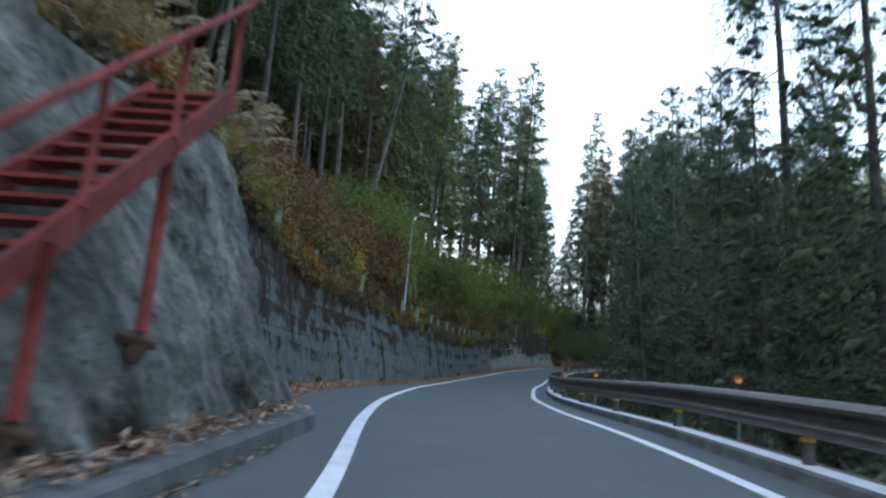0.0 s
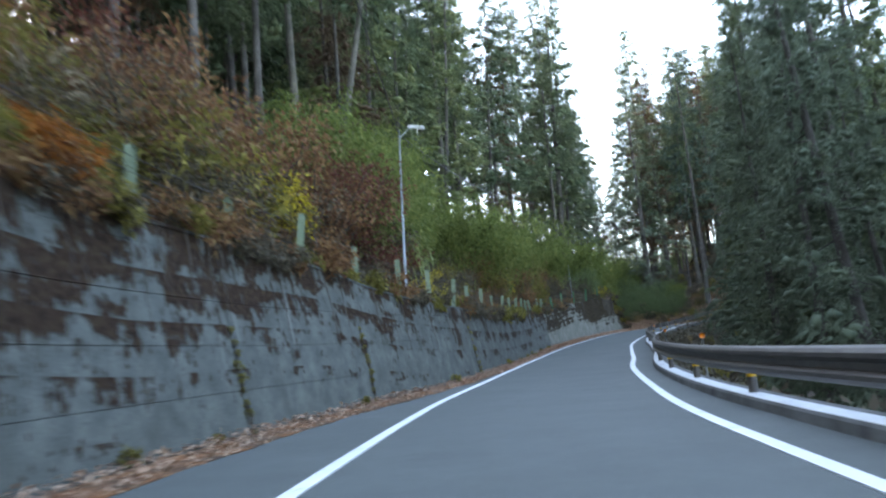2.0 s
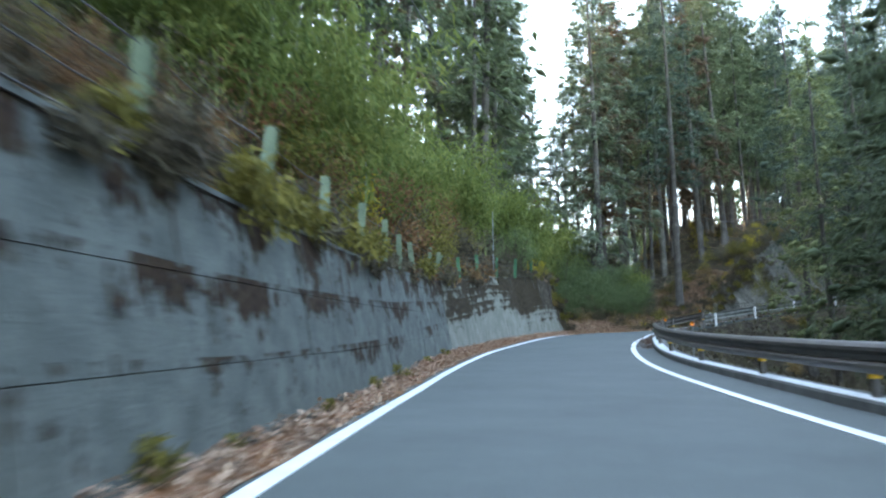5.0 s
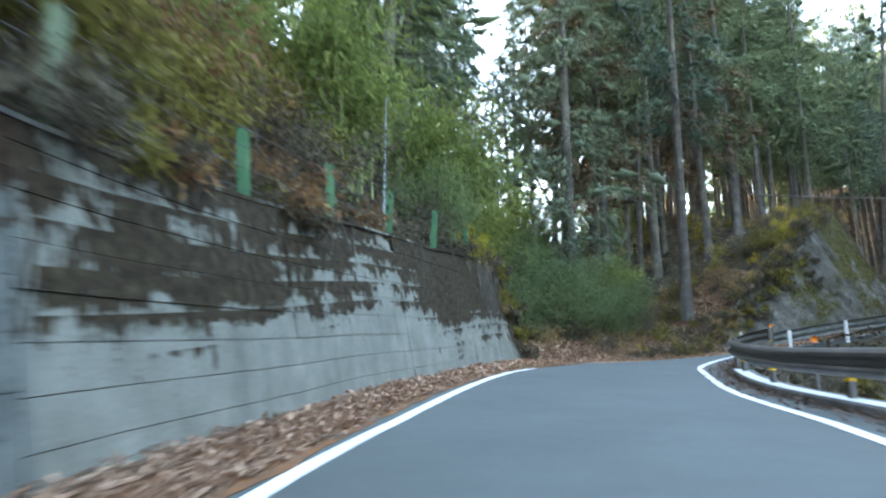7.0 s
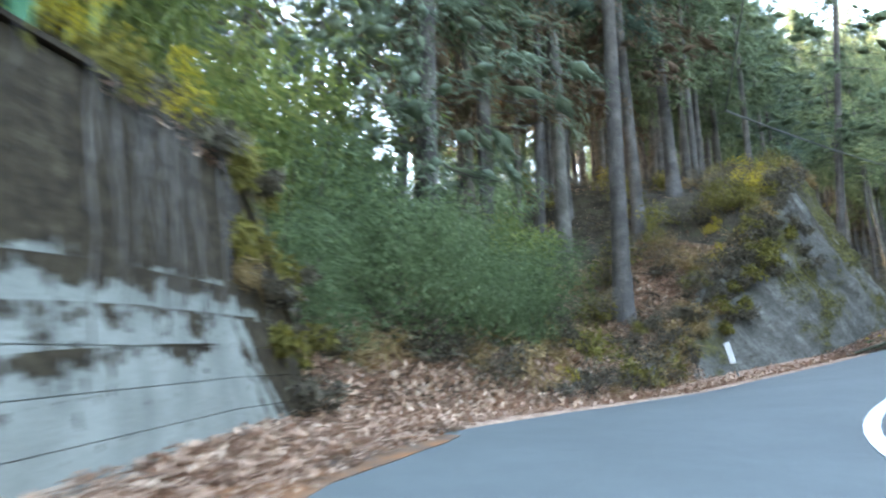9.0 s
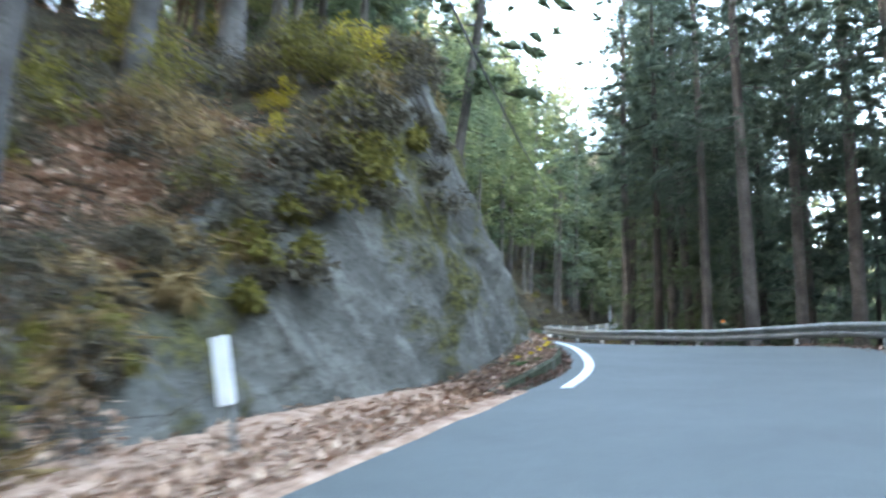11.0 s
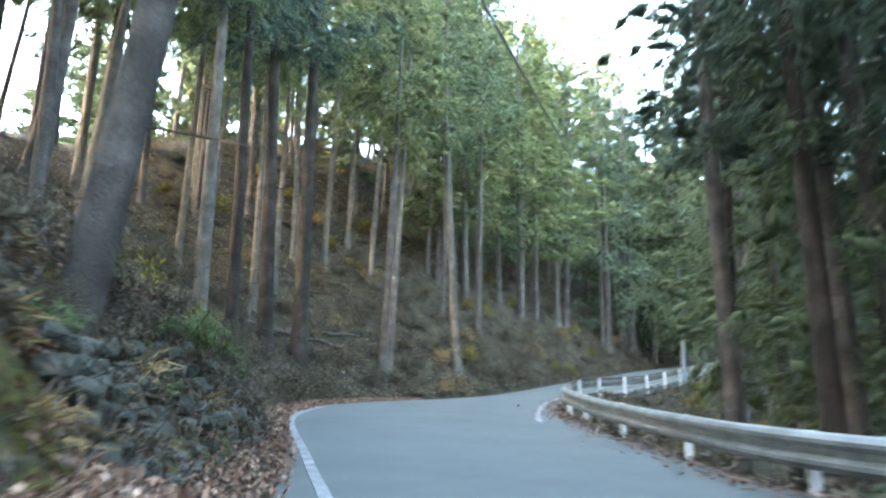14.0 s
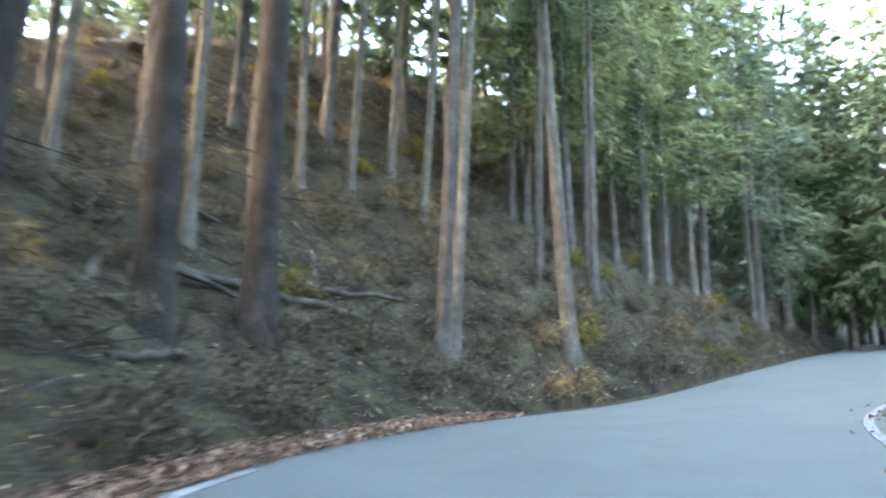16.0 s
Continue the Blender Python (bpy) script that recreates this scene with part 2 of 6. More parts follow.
DARKCON = grainy("weathered concrete", [(0.36, (0.014, 0.016, 0.008)), (0.48, (0.036, 0.04, 0.02)), (0.56, (0.065, 0.066, 0.045)), (0.72, (0.17, 0.165, 0.14))], 2.6, 0.9, 40, 0.5)
RAIL = grainy("weathered brown steel", [(0.3, (0.05, 0.042, 0.036)), (0.55, (0.095, 0.082, 0.07)), (0.75, (0.16, 0.145, 0.13))], 3.0, 0.5, 30, 0.1, 0.35)
GALV = grainy("galvanised steel", [(0.3, (0.1, 0.1, 0.09)), (0.5, (0.2, 0.205, 0.19)), (0.75, (0.38, 0.39, 0.375))], 2.5, 0.45, 30, 0.05, 0.3)
YELLOW = grainy("yellow reflective band", [(0.3, (0.55, 0.28, 0.01)), (0.7, (0.85, 0.48, 0.02))], 8.0, 0.4, 60, 0)
ORANGE = grainy("orange reflector", [(0.3, (0.8, 0.16, 0.01)), (0.7, (0.95, 0.28, 0.02))], 8.0, 0.25, 60, 0)
RED = grainy("faded red paint", [(0.3, (0.07, 0.014, 0.011)), (0.48, (0.19, 0.024, 0.019)), (0.66, (0.27, 0.045, 0.034)), (0.8, (0.32, 0.13, 0.1))], 3.5, 0.85, 35, 0.2)
RUST = grainy("rusty iron", [(0.3, (0.03, 0.02, 0.015)), (0.7, (0.12, 0.06, 0.035))], 6.0, 0.8, 40, 0.4)
DEEPGREEN = grainy("deep green paint", [(0.3, (0.03, 0.1, 0.05)), (0.5, (0.055, 0.17, 0.085)), (0.75, (0.13, 0.27, 0.15))], 2.5, 0.6, 40, 0.1)
DARKLITTER = leafy("damp fallen leaves", [(0.1, (0.06, 0.032, 0.024)), (0.4, (0.14, 0.075, 0.052)), (0.7, (0.22, 0.135, 0.1)), (0.95, (0.34, 0.26, 0.21))], 0.15)
GREENPOST = grainy("faded green paint", [(0.3, (0.09, 0.125, 0.08)), (0.5, (0.16, 0.21, 0.135)), (0.75, (0.28, 0.32, 0.23))], 2.5, 0.6, 40, 0.1)
WIRE = grainy("dull wire", [(0.3, (0.04, 0.042, 0.045)), (0.7, (0.1, 0.1, 0.1))], 5.0, 0.6, 30, 0, 0.5)
CABLE = grainy("black cable", [(0.3, (0.012, 0.012, 0.012)), (0.7, (0.03, 0.03, 0.03))], 5.0, 0.6, 30, 0)
POLE = grainy("pale blue-grey pole paint", [(0.3, (0.2, 0.24, 0.27)), (0.6, (0.32, 0.36, 0.38)), (0.8, (0.45, 0.48, 0.49))], 3.0, 0.5, 30, 0.05)
BLUEPOLE = grainy("blue-grey pole paint", [(0.3, (0.1, 0.135, 0.17)), (0.6, (0.17, 0.21, 0.245)), (0.8, (0.27, 0.31, 0.34))], 3.0, 0.5, 30, 0.05)
RAILPOST = grainy("worn white post paint", [(0.3, (0.26, 0.26, 0.25)), (0.5, (0.48, 0.48, 0.46)), (0.75, (0.66, 0.66, 0.64))], 3.0, 0.5, 30, 0.05)
WHITE = grainy("white plate", [(0.3, (0.7, 0.71, 0.71)), (0.7, (0.86, 0.86, 0.86))], 5.0, 0.5, 30, 0)
BARK = grainy("cedar bark", [(0.3, (0.03, 0.027, 0.025)), (0.5, (0.068, 0.061, 0.055)), (0.72, (0.14, 0.13, 0.119))], 2.0, 0.95, 25, 0.8, 0, 0.04)
PALEBARK = grainy("pale lichen bark", [(0.3, (0.046, 0.041, 0.034)), (0.5, (0.092, 0.084, 0.071)), (0.72, (0.175, 0.162, 0.139))], 2.5, 0.95, 25, 0.7, 0, 0.03)
DEADWOOD = grainy("dead grey wood", [(0.3, (0.045, 0.039, 0.033)), (0.5, (0.098, 0.087, 0.075)), (0.72, (0.19, 0.172, 0.15))], 3.0, 0.95, 30, 0.6, 0, 0.03)
DARKBARK = grainy("dark wet bark", [(0.3, (0.014, 0.012, 0.01)), (0.5, (0.03, 0.025, 0.021)), (0.72, (0.065, 0.056, 0.048))], 2.0, 0.95, 25, 0.8, 0, 0.04)
SOIL = grainy("forest soil and needles", [(0.36, (0.01, 0.008, 0.006)), (0.46, (0.034, 0.027, 0.018)), (0.54, (0.06, 0.049, 0.031)), (0.6, (0.05, 0.052, 0.026)), (0.68, (0.12, 0.095, 0.065))], 1.6, 0.95, 14, 1.0, 0, 0.08)
CEDAR = leafy("cedar foliage", [(0.15, (0.036, 0.054, 0.034)), (0.45, (0.076, 0.106, 0.058)), (0.7, (0.122, 0.148, 0.078)), (0.95, (0.2, 0.192, 0.105))], 0.3, 0.7, 0.35, 0.09, 0.77, 1.6)
DARKCEDAR = leafy("dark cedar foliage", [(0.15, (0.06, 0.086, 0.064)), (0.5, (0.102, 0.135, 0.093)), (0.9, (0.155, 0.175, 0.11))], 0.3, 0.7, 0.35, 0.09, 0.77, 1.6)
DEEPCEDAR = leafy("deep green cedar foliage", [(0.15, (0.032, 0.052, 0.04)), (0.5, (0.062, 0.09, 0.066)), (0.9, (0.105, 0.13, 0.085))], 0.32, 0.7, 0.35, 0.09, 0.77, 1.6)
# lighter, yellower cedar: light falling on the crowns is put into the colour
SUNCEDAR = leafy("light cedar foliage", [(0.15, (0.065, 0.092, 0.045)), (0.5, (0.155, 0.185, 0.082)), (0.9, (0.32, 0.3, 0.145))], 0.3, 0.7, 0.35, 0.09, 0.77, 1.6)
BROWNCEDAR = leafy("browning foliage", [(0.15, (0.05, 0.032, 0.02)), (0.5, (0.1, 0.065, 0.04)), (0.9, (0.1, 0.11, 0.05))], 0.32, 0.7, 0.35, 0.09, 0.77, 1.6)
BAMBOO = leafy("bamboo leaves", [(0.15, (0.05, 0.078, 0.022)), (0.45, (0.12, 0.155, 0.042)), (0.85, (0.23, 0.25, 0.075))], 0.45)
GREENLEAF = leafy("green leaves", [(0.15, (0.05, 0.075, 0.036)), (0.5, (0.112, 0.155, 0.07)), (0.9, (0.21, 0.26, 0.12))], 0.38)
YELLOWLEAF = leafy("yellow leaves", [(0.15, (0.2, 0.15, 0.02)), (0.5, (0.42, 0.32, 0.03)), (0.9, (0.6, 0.48, 0.06))], 0.45)
OLIVELEAF = leafy("yellow-green leaves", [(0.15, (0.075, 0.07, 0.02)), (0.5, (0.165, 0.145, 0.038)), (0.9, (0.29, 0.24, 0.06))], 0.4)
ORANGELEAF = leafy("orange autumn leaves", [(0.15, (0.15, 0.05, 0.012)), (0.5, (0.32, 0.11, 0.02)), (0.9, (0.42, 0.2, 0.05))], 0.4)
MAROONLEAF = leafy("dark red autumn leaves", [(0.15, (0.06, 0.022, 0.016)), (0.5, (0.125, 0.045, 0.032)), (0.9, (0.2, 0.09, 0.055))], 0.35)
RUSTLEAF = leafy("russet autumn leaves", [(0.15, (0.09, 0.045, 0.025)), (0.5, (0.2, 0.1, 0.05)), (0.9, (0.3, 0.2, 0.085))], 0.35)
DRYLEAF = leafy("dry brown undergrowth", [(0.1, (0.032, 0.026, 0.019)), (0.4, (0.074, 0.061, 0.043)), (0.65, (0.135, 0.114, 0.08)), (0.95, (0.1, 0.104, 0.056))], 0.25)
DRYGRASS = leafy("dry straw grass", [(0.1, (0.11, 0.068, 0.028)), (0.5, (0.25, 0.165, 0.072)), (0.9, (0.38, 0.28, 0.145))], 0.3)
PLUME = leafy("pale grass plumes", [(0.1, (0.26, 0.2, 0.13)), (0.6, (0.42, 0.34, 0.24)), (0.95, (0.58, 0.5, 0.38))], 0.4)
LITTER = leafy("fallen leaves", [(0.1, (0.2, 0.12, 0.08)), (0.4, (0.41, 0.25, 0.17)), (0.7, (0.55, 0.39, 0.28)), (0.95, (0.64, 0.53, 0.43))], 0.15)
NEEDLES = grainy("reddish needle litter", [(0.3, (0.085, 0.075, 0.068)), (0.45, (0.14, 0.09, 0.06)), (0.58, (0.26, 0.115, 0.05)), (0.75, (0.34, 0.17, 0.085))], 2.2, 0.95, 50, 0.6)


# ---- mesh helpers ----
def mesh_of(name, verts, faces, mat, uvs=None, smooth=False):
    me = bpy.data.meshes.new(name)
    me.from_pydata([tuple(v) for v in verts], [], [tuple(f) for f in faces])
    if mat:
        me.materials.append(mat)
    if uvs is not None:
        layer = me.uv_layers.new(name="UVMap")
        idx = np.empty(len(me.loops), dtype=np.int32)
        me.loops.foreach_get("vertex_index", idx)
        layer.data.foreach_set("uv", np.asarray(uvs, dtype=np.float32)[idx].ravel())
    if smooth:
        me.polygons.foreach_set("use_smooth", np.ones(len(me.polygons), dtype=bool))
    me.update()
    return me


def put(name, me, parent=None, m=None, label=""):
    ob = new(name, me)
    if parent:
        ob.parent = parent
    if m is not None:
        ob.matrix_basis = m
    return tagged(ob, label) if label else ob


def empty(name, m=None):
    ob = new(name)
    ob.empty_display_size = 0.2
    if m is not None:
        ob.matrix_basis = m
    return ob


def tube_data(points, radii, sides=8, base=0):
    """Verts and faces of a tapered tube along points, closed at both ends."""
    pts = [Vector(p) for p in points]
    verts, faces = [], []
    for i, p in enumerate(pts):
        way = (pts[min(i + 1, len(pts) - 1)] - pts[max(i - 1, 0)]).normalized()
        a = way.cross(Vector((0.31, 0.95, 0.05))).normalized()
        b = way.cross(a)
        for k in range(sides):
            w = 2 * math.pi * k / sides
            verts.append(p + (a * math.cos(w) + b * math.sin(w)) * radii[i])
    for i in range(len(pts) - 1):
        for k in range(sides):
            k2 = (k + 1) % sides
            faces.append((base + i * sides + k, base + i * sides + k2, base + (i + 1) * sides + k2, base + (i + 1) * sides + k))
    faces.append(tuple(base + k for k in range(sides)))
    faces.append(tuple(base + (len(pts) - 1) * sides + k for k in reversed(range(sides))))
    return verts, faces


def tube(name, points, radii, mat, parent=None, sides=8, label=""):
    if isinstance(radii, (int, float)):
        radii = [radii] * len(points)
    v, f = tube_data(points, radii, sides)
    return put(name, mesh_of(name, v, f, mat, smooth=True), parent, None, label)


def block(name, size, mat, parent=None, m=None, bevel=0.0, label=""):
    """A bevelled box, centred on its place."""
    bm = bmesh.new()
    bmesh.ops.create_cube(bm, size=1.0, matrix=Matrix.Diagonal((*size, 1)))
    if bevel:
        bmesh.ops.bevel(bm, geom=bm.edges[:], offset=bevel, segments=2, affect="EDGES")
    me = bpy.data.meshes.new(name)
    bm.to_mesh(me)
    bm.free()
    me.materials.append(mat)
    return put(name, me, parent, m, label)


ICO = np.array([(1, 0, 0), (-1, 0, 0), (0, 1, 0), (0, -1, 0), (0, 0, 1), (0, 0, -1)], float)
ICO_F = np.array([(0, 2, 4), (2, 1, 4), (1, 3, 4), (3, 0, 4), (2, 0, 5), (1, 2, 5), (3, 1, 5), (0, 3, 5)])


def leaves_mesh(name, centres, ways, length, width, mat, seed=0, cores=(), plain=False):
    """Many small pointed leaves: a folded kite each (or a plain blade), from centre along its way. cores: (place, three half axes) of the crumpled hearts of the sprays."""
    rng = np.random.default_rng(seed)
    c, w = np.asarray(centres, float), np.asarray(ways, float)
    w = w / (np.linalg.norm(w, axis=1, keepdims=True) + 1e-9)
    r = rng.normal(size=c.shape)
    side = np.cross(w, r)
    side /= np.linalg.norm(side, axis=1, keepdims=True) + 1e-9
    up = np.cross(side, w)
    ln = (np.broadcast_to(length, len(c)) * rng.uniform(0.7, 1.3, len(c)))[:, None]
    wd = (np.broadcast_to(width, len(c)) * rng.uniform(0.7, 1.3, len(c)))[:, None]
    mid = c + w * ln * 0.45
    if plain:
        corners = [c - side * wd * 0.5, c + side * wd * 0.5, c + w * ln]
    else:
        corners = [c, mid + side * wd * 0.5 + up * wd * 0.15, c + w * ln, mid - side * wd * 0.5 + up * wd * 0.15]
    q = len(corners)
    v = np.stack(corners, axis=1).reshape(-1, 3)
    n, m = len(c), len(cores)
    loops, starts, totals = [np.arange(q * n)], [np.arange(0, q * n, q)], [np.full(n, q)]
    if m:
        at, axes = np.array([k[0] for k in cores]), np.array([k[1] for k in cores])
        lump = (ICO[None] * rng.uniform(0.45, 1.3, (m, 6, 1))) @ axes
        v = np.vstack([v, (lump + at[:, None]).reshape(-1, 3)])
        loops.append((q * n + (ICO_F[None] + 6 * np.arange(m)[:, None, None])).ravel())
        starts.append(q * n + 3 * np.arange(8 * m))
        totals.append(np.full(8 * m, 3))
    loops, starts, totals = (np.concatenate(k).astype(np.int32) for k in (loops, starts, totals))
    me = bpy.data.meshes.new(name)
    me.vertices.add(len(v))
    me.vertices.foreach_set("co", v.astype(np.float32).ravel())
    me.loops.add(len(loops))
    me.loops.foreach_set("vertex_index", loops)
    me.polygons.add(len(starts))
    me.polygons.foreach_set("loop_start", starts)
    me.polygons.foreach_set("loop_total", totals)
    me.materials.append(mat)
    me.update(calc_edges=True)
    return me


# ---- the plan: stations along the road's middle, offsets to its right, heights over it ----
CH = 0.75  # metres to one unit of the offset tables below
MIDDLE = [(-2.3, -29.9, -3.4), (-1.7, -21.9, -2.49), (-1.1, -14, -1.59), (-0.5, -6, -0.68), (0.2, 2, 0.23), (0.5, 10, 1), (0.8, 18, 1.61),
          (1.3, 26, 2.23), (2.2, 33.9, 2.93), (3.4, 41.8, 3.69), (4.7, 49.7, 4.46), (6.3, 57.6, 5.34), (8.6, 65.2, 6.3), (11.7, 72.6, 7.26),
          (16.9, 78.6, 8.17), (23.9, 82.4, 9.22), (31.1, 85.9, 10.38), (37.9, 90.1, 11.63), (43.7, 95.6, 12.46), (49.1, 101.4, 13.48),
          (56, 105.1, 14.4), (63.9, 106.8, 15.32), (71.7, 108.4, 16.55), (79.5, 110.1, 17.75), (87.3, 111.8, 18.95), (95.2, 113.4, 20.1),
          (103, 115.1, 21.3), (110.8, 116.8, 22.5)]


def spline(points, steps):
    p = np.array(points, float)
    p = np.vstack([2 * p[0] - p[1], p, 2 * p[-1] - p[-2]])
    out = []
    for i in range(1, len(p) - 2):
        for k in range(steps):
            u = k / steps
            out.append(0.5 * (2 * p[i] + (p[i + 1] - p[i - 1]) * u + (2 * p[i - 1] - 5 * p[i] + 4 * p[i + 1] - p[i + 2]) * u * u
                              + (3 * p[i] - p[i - 1] - 3 * p[i + 1] + p[i + 2]) * u ** 3))
    out.append(p[-2])
    return np.array(out)


LINE = spline(MIDDLE, 16)
ALONG = np.r_[0, np.cumsum(np.linalg.norm(np.diff(LINE[:, :2], axis=0), axis=1))] - 30.0
S0, S1 = ALONG[0], ALONG[-1]


def heading(span):
    """Unit directions along the line, taken over a span of metres."""
    a = np.array([[np.interp(np.clip(s + span, S0, S1), ALONG, LINE[:, k]) - np.interp(np.clip(s - span, S0, S1), ALONG, LINE[:, k]) for k in (0, 1)] for s in ALONG])
    return a / np.linalg.norm(a, axis=1, keepdims=True)


NEAR_WAY, FAR_WAY = heading(1.5), heading(55.0)


def tab(*rows):
    a = np.array(rows, float) * CH
    return lambda s: np.interp(s, a[:, 0], a[:, 1])


def curve(*rows):
    """As tab, with its bends rounded off over a few metres."""
    a = np.array(rows, float) * CH
    x = np.arange(a[0, 0], a[-1, 0], 0.5)
    w = np.hanning(15)
    y = np.convolve(np.pad(np.interp(x, a[:, 0], a[:, 1]), 7, mode="edge"), w / w.sum(), mode="valid")
    return lambda s: np.interp(s, x, y)


LEFT_LINE = curve((-40, -1.1), (5, -1.12), (9, -1.48), (14, -1.9), (21, -2.25), (30, -2.4), (37, -2.5), (45, -2.3), (60, -2.2), (77, -2.03), (84, -2.14), (90, -2.03), (94, -1.92), (97, -2.02), (100.5, -2.42), (104, -2.98),
                (128, -1.6), (131, -0.9), (134, -0.76), (148, -0.8), (152, -1.6), (157, -2.1), (163, -2.7), (168, -3.2), (260, -3.2))
RIGHT_LINE = curve((-40, 3.1), (10, 3.0), (17, 2.72), (21, 2.65), (30, 2.7), (38, 3.0), (48, 3.15), (55, 3.5), (65, 3.7), (75, 3.7), (88, 3.8), (95, 3.85), (98.5, 3.75), (101, 3.4), (104, 2.76), (107, 1.92), (111, 1.68), (116, 2.0),
                 (140, 2.6), (150, 3.3), (155, 3.7), (160, 4.1), (166, 4.3), (172, 3.8), (190, 3.7), (260, 3.7))
RAIL_AT = curve((-40, 4.4), (15, 4.1), (27, 3.9), (38, 4.0), (45, 4.1), (52, 4.5), (58, 4.95), (69, 5.2), (80, 4.9), (91, 4.95), (97, 4.85), (102, 4.3), (106, 3.4), (110, 2.95), (113, 3.0), (118, 3.6), (123, 4.2), (130, 6.2), (136, 7.8),
              (140, 8.0), (143, 7.0), (146, 5.6), (148.5, 4.8), (151, 4.6), (154, 5.1), (158, 5.5), (162, 5.5), (167, 5.1), (172, 4.9), (180, 4.6), (260, 4.6))
FOOT = tab((-40, -2.75), (4, -2.7), (11.3, -2.6), (11.8, -4.4), (16, -4.8), (21, -5.1), (27, -5.5), (33, -5.25), (36, -4.8), (40, -4.4), (44, -3.6), (48, -3.15), (55, -3.0), (65, -2.9), (72, -3.0), (77, -3.2),
           (84, -3.6), (92, -3.5), (96, -3.2), (100, -3.6), (104, -4.6), (108, -6.2), (112, -5.2), (118, -4.9), (121, -5.2), (124, -4.9), (126, -4.1), (128, -3.0), (130, -2.3), (132, -2.08), (138, -2.2), (143, -2.1), (147, -2.6), (150, -2.85), (155, -2.65), (159, -3.0), (163, -3.6), (172, -4.1), (185, -4.2), (260, -4.2))
TOP = tab((-40, 9.0), (0, 8.5), (2.7, 6.6), (5.3, 5.0), (7.3, 4.3), (11.3, 4.1), (11.8, 4.5), (16, 4.5), (20, 4.2), (24, 4.1), (28, 3.92), (32, 3.95), (36, 3.87), (39.5, 3.55), (42.6, 3.22), (46, 3.05), (49, 2.98), (52, 2.85), (60, 2.7), (71, 2.8), (77, 3.0), (83, 3.1),
          (87, 3.3), (93, 3.65), (98, 3.75), (104, 4.15), (108, 4.2), (108.6, 0.2), (119, 0.3), (123, 1.8), (127, 4.2), (132, 7.4), (136, 8.5), (141, 8.0), (144, 6.0), (147, 4.0), (150, 3.3), (153, 2.8), (156, 2.0), (159, 0.6), (162, 0.14), (260, 0.14))
EDGE = curve((-40, -2.6), (11, -2.5), (13, -4.0), (26, -4.9), (34, -4.6), (42, -3.5), (48, -2.9), (55, -2.7), (77, -2.6), (90, -2.6), (98, -2.5), (104, -3.1), (108, -3.5), (112, -3.7), (118, -3.6), (124, -2.7), (128, -2.2), (130, -1.65), (132, -1.15),
           (134, -1.18), (138, -1.22), (146, -1.3), (150, -1.75), (157, -2.3), (163, -2.9), (170, -3.5), (180, -3.7), (260, -3.7))


def lean(s):
    """Run to rise of the face at a station."""
    return float(np.interp(s, [-30, 2.5, 3.7, 5.0, 6.5, 8.4, 8.8, 80, 89, 94, 98, 105, 108, 113], [0.95, 0.95, 0.8, 0.5, 0.42, 0.36, 0.2, 0.2, 0.95, 0.7, 0.42, 0.42, 0.72, 0.8]))


def bank(s):
    """Cross fall of the road: positive where the left side is higher."""
    return float(np.interp(s, np.array([-40, 88, 100, 108, 113, 118, 123, 130, 140, 145, 150, 158, 167, 175, 260]) * CH, [0, 0, 0.055, 0.055, 0, -0.05, -0.06, -0.05, -0.04, -0.008, -0.012, -0.005, 0.02, 0, 0]))


def spot(s, lat, h=0.0):
    """The place at station s, lat metres to the right, h over the road."""
    c = [np.interp(s, ALONG, LINE[:, k]) for k in range(3)]
    a = [np.interp(s, ALONG, NEAR_WAY[:, k]) for k in (0, 1)]
    b = [np.interp(s, ALONG, FAR_WAY[:, k]) for k in (0, 1)]
    near = max(-7.0, min(7.0, lat))
    far = lat - near
    return Vector((c[0] + a[1] * near + b[1] * far, c[1] - a[0] * near - b[0] * far, c[2] - bank(s) * near + h))


def turn_at(s):
    """Angle about z of a thing that faces along the road at s."""
    a = [np.interp(s, ALONG, NEAR_WAY[:, k]) for k in (0, 1)]
    return math.degrees(math.atan2(-a[0], a[1]))


def uneven(x, y, size):
    return noise.noise(Vector((x / size, y / size, 3.7)))


LEFT_SLOPE = tab((-40, 0.75), (90, 0.75), (104, 0.7), (112, 0.6), (124, 0.58), (129, 0.15), (142, 0.15), (150, 0.58), (165, 0.64), (175, 0.72), (186, 0.92), (200, 1.05), (260, 1.1))
RIDGE = tab((-40, 60), (85, 55), (104, 20), (112, 13), (124, 13), (142, 13), (150, 16.5), (157, 20.5), (172, 23.5), (188, 23), (205, 22), (260, 22))


def ground_left(s, d):
    """Height over the road, d metres behind the top of the wall or bank."""
    m, r = float(LEFT_SLOPE(s)) / CH, float(RIDGE(s))
    h = float(TOP(s)) - 0.12 + m * min(d, r) - 0.6 * max(0.0, min(d - r, 40)) - 0.02 * max(0.0, d - r - 40)
    # unseen far hill, added to keep the low sun off knoll and hillside
    far = min(1.0, max(0.0, (d - 120) / 330)) * float(np.interp(s, [105, 122], [1.0, 0.0]))
    return h - 0.12 * m * min(d, 1.5) + 150 * far * far * (3 - 2 * far)


RIGHT_D = [0.0, 0.5, 1.5, 3.5, 6, 10, 15, 23, 35, 60, 110, 260, 900]
RIGHT_H = [-0.12, -0.3, -1.0, -2.3, -3.9, -6.0, -8.0, -9.5, -10, -8, -4, 2, 6]


def ground_right(d):
    return float(np.interp(d, RIGHT_D, RIGHT_H))


def left_top(s):
    """Offset of the top of the wall or bank."""
    return float(FOOT(s)) - lean(s) * float(TOP(s))


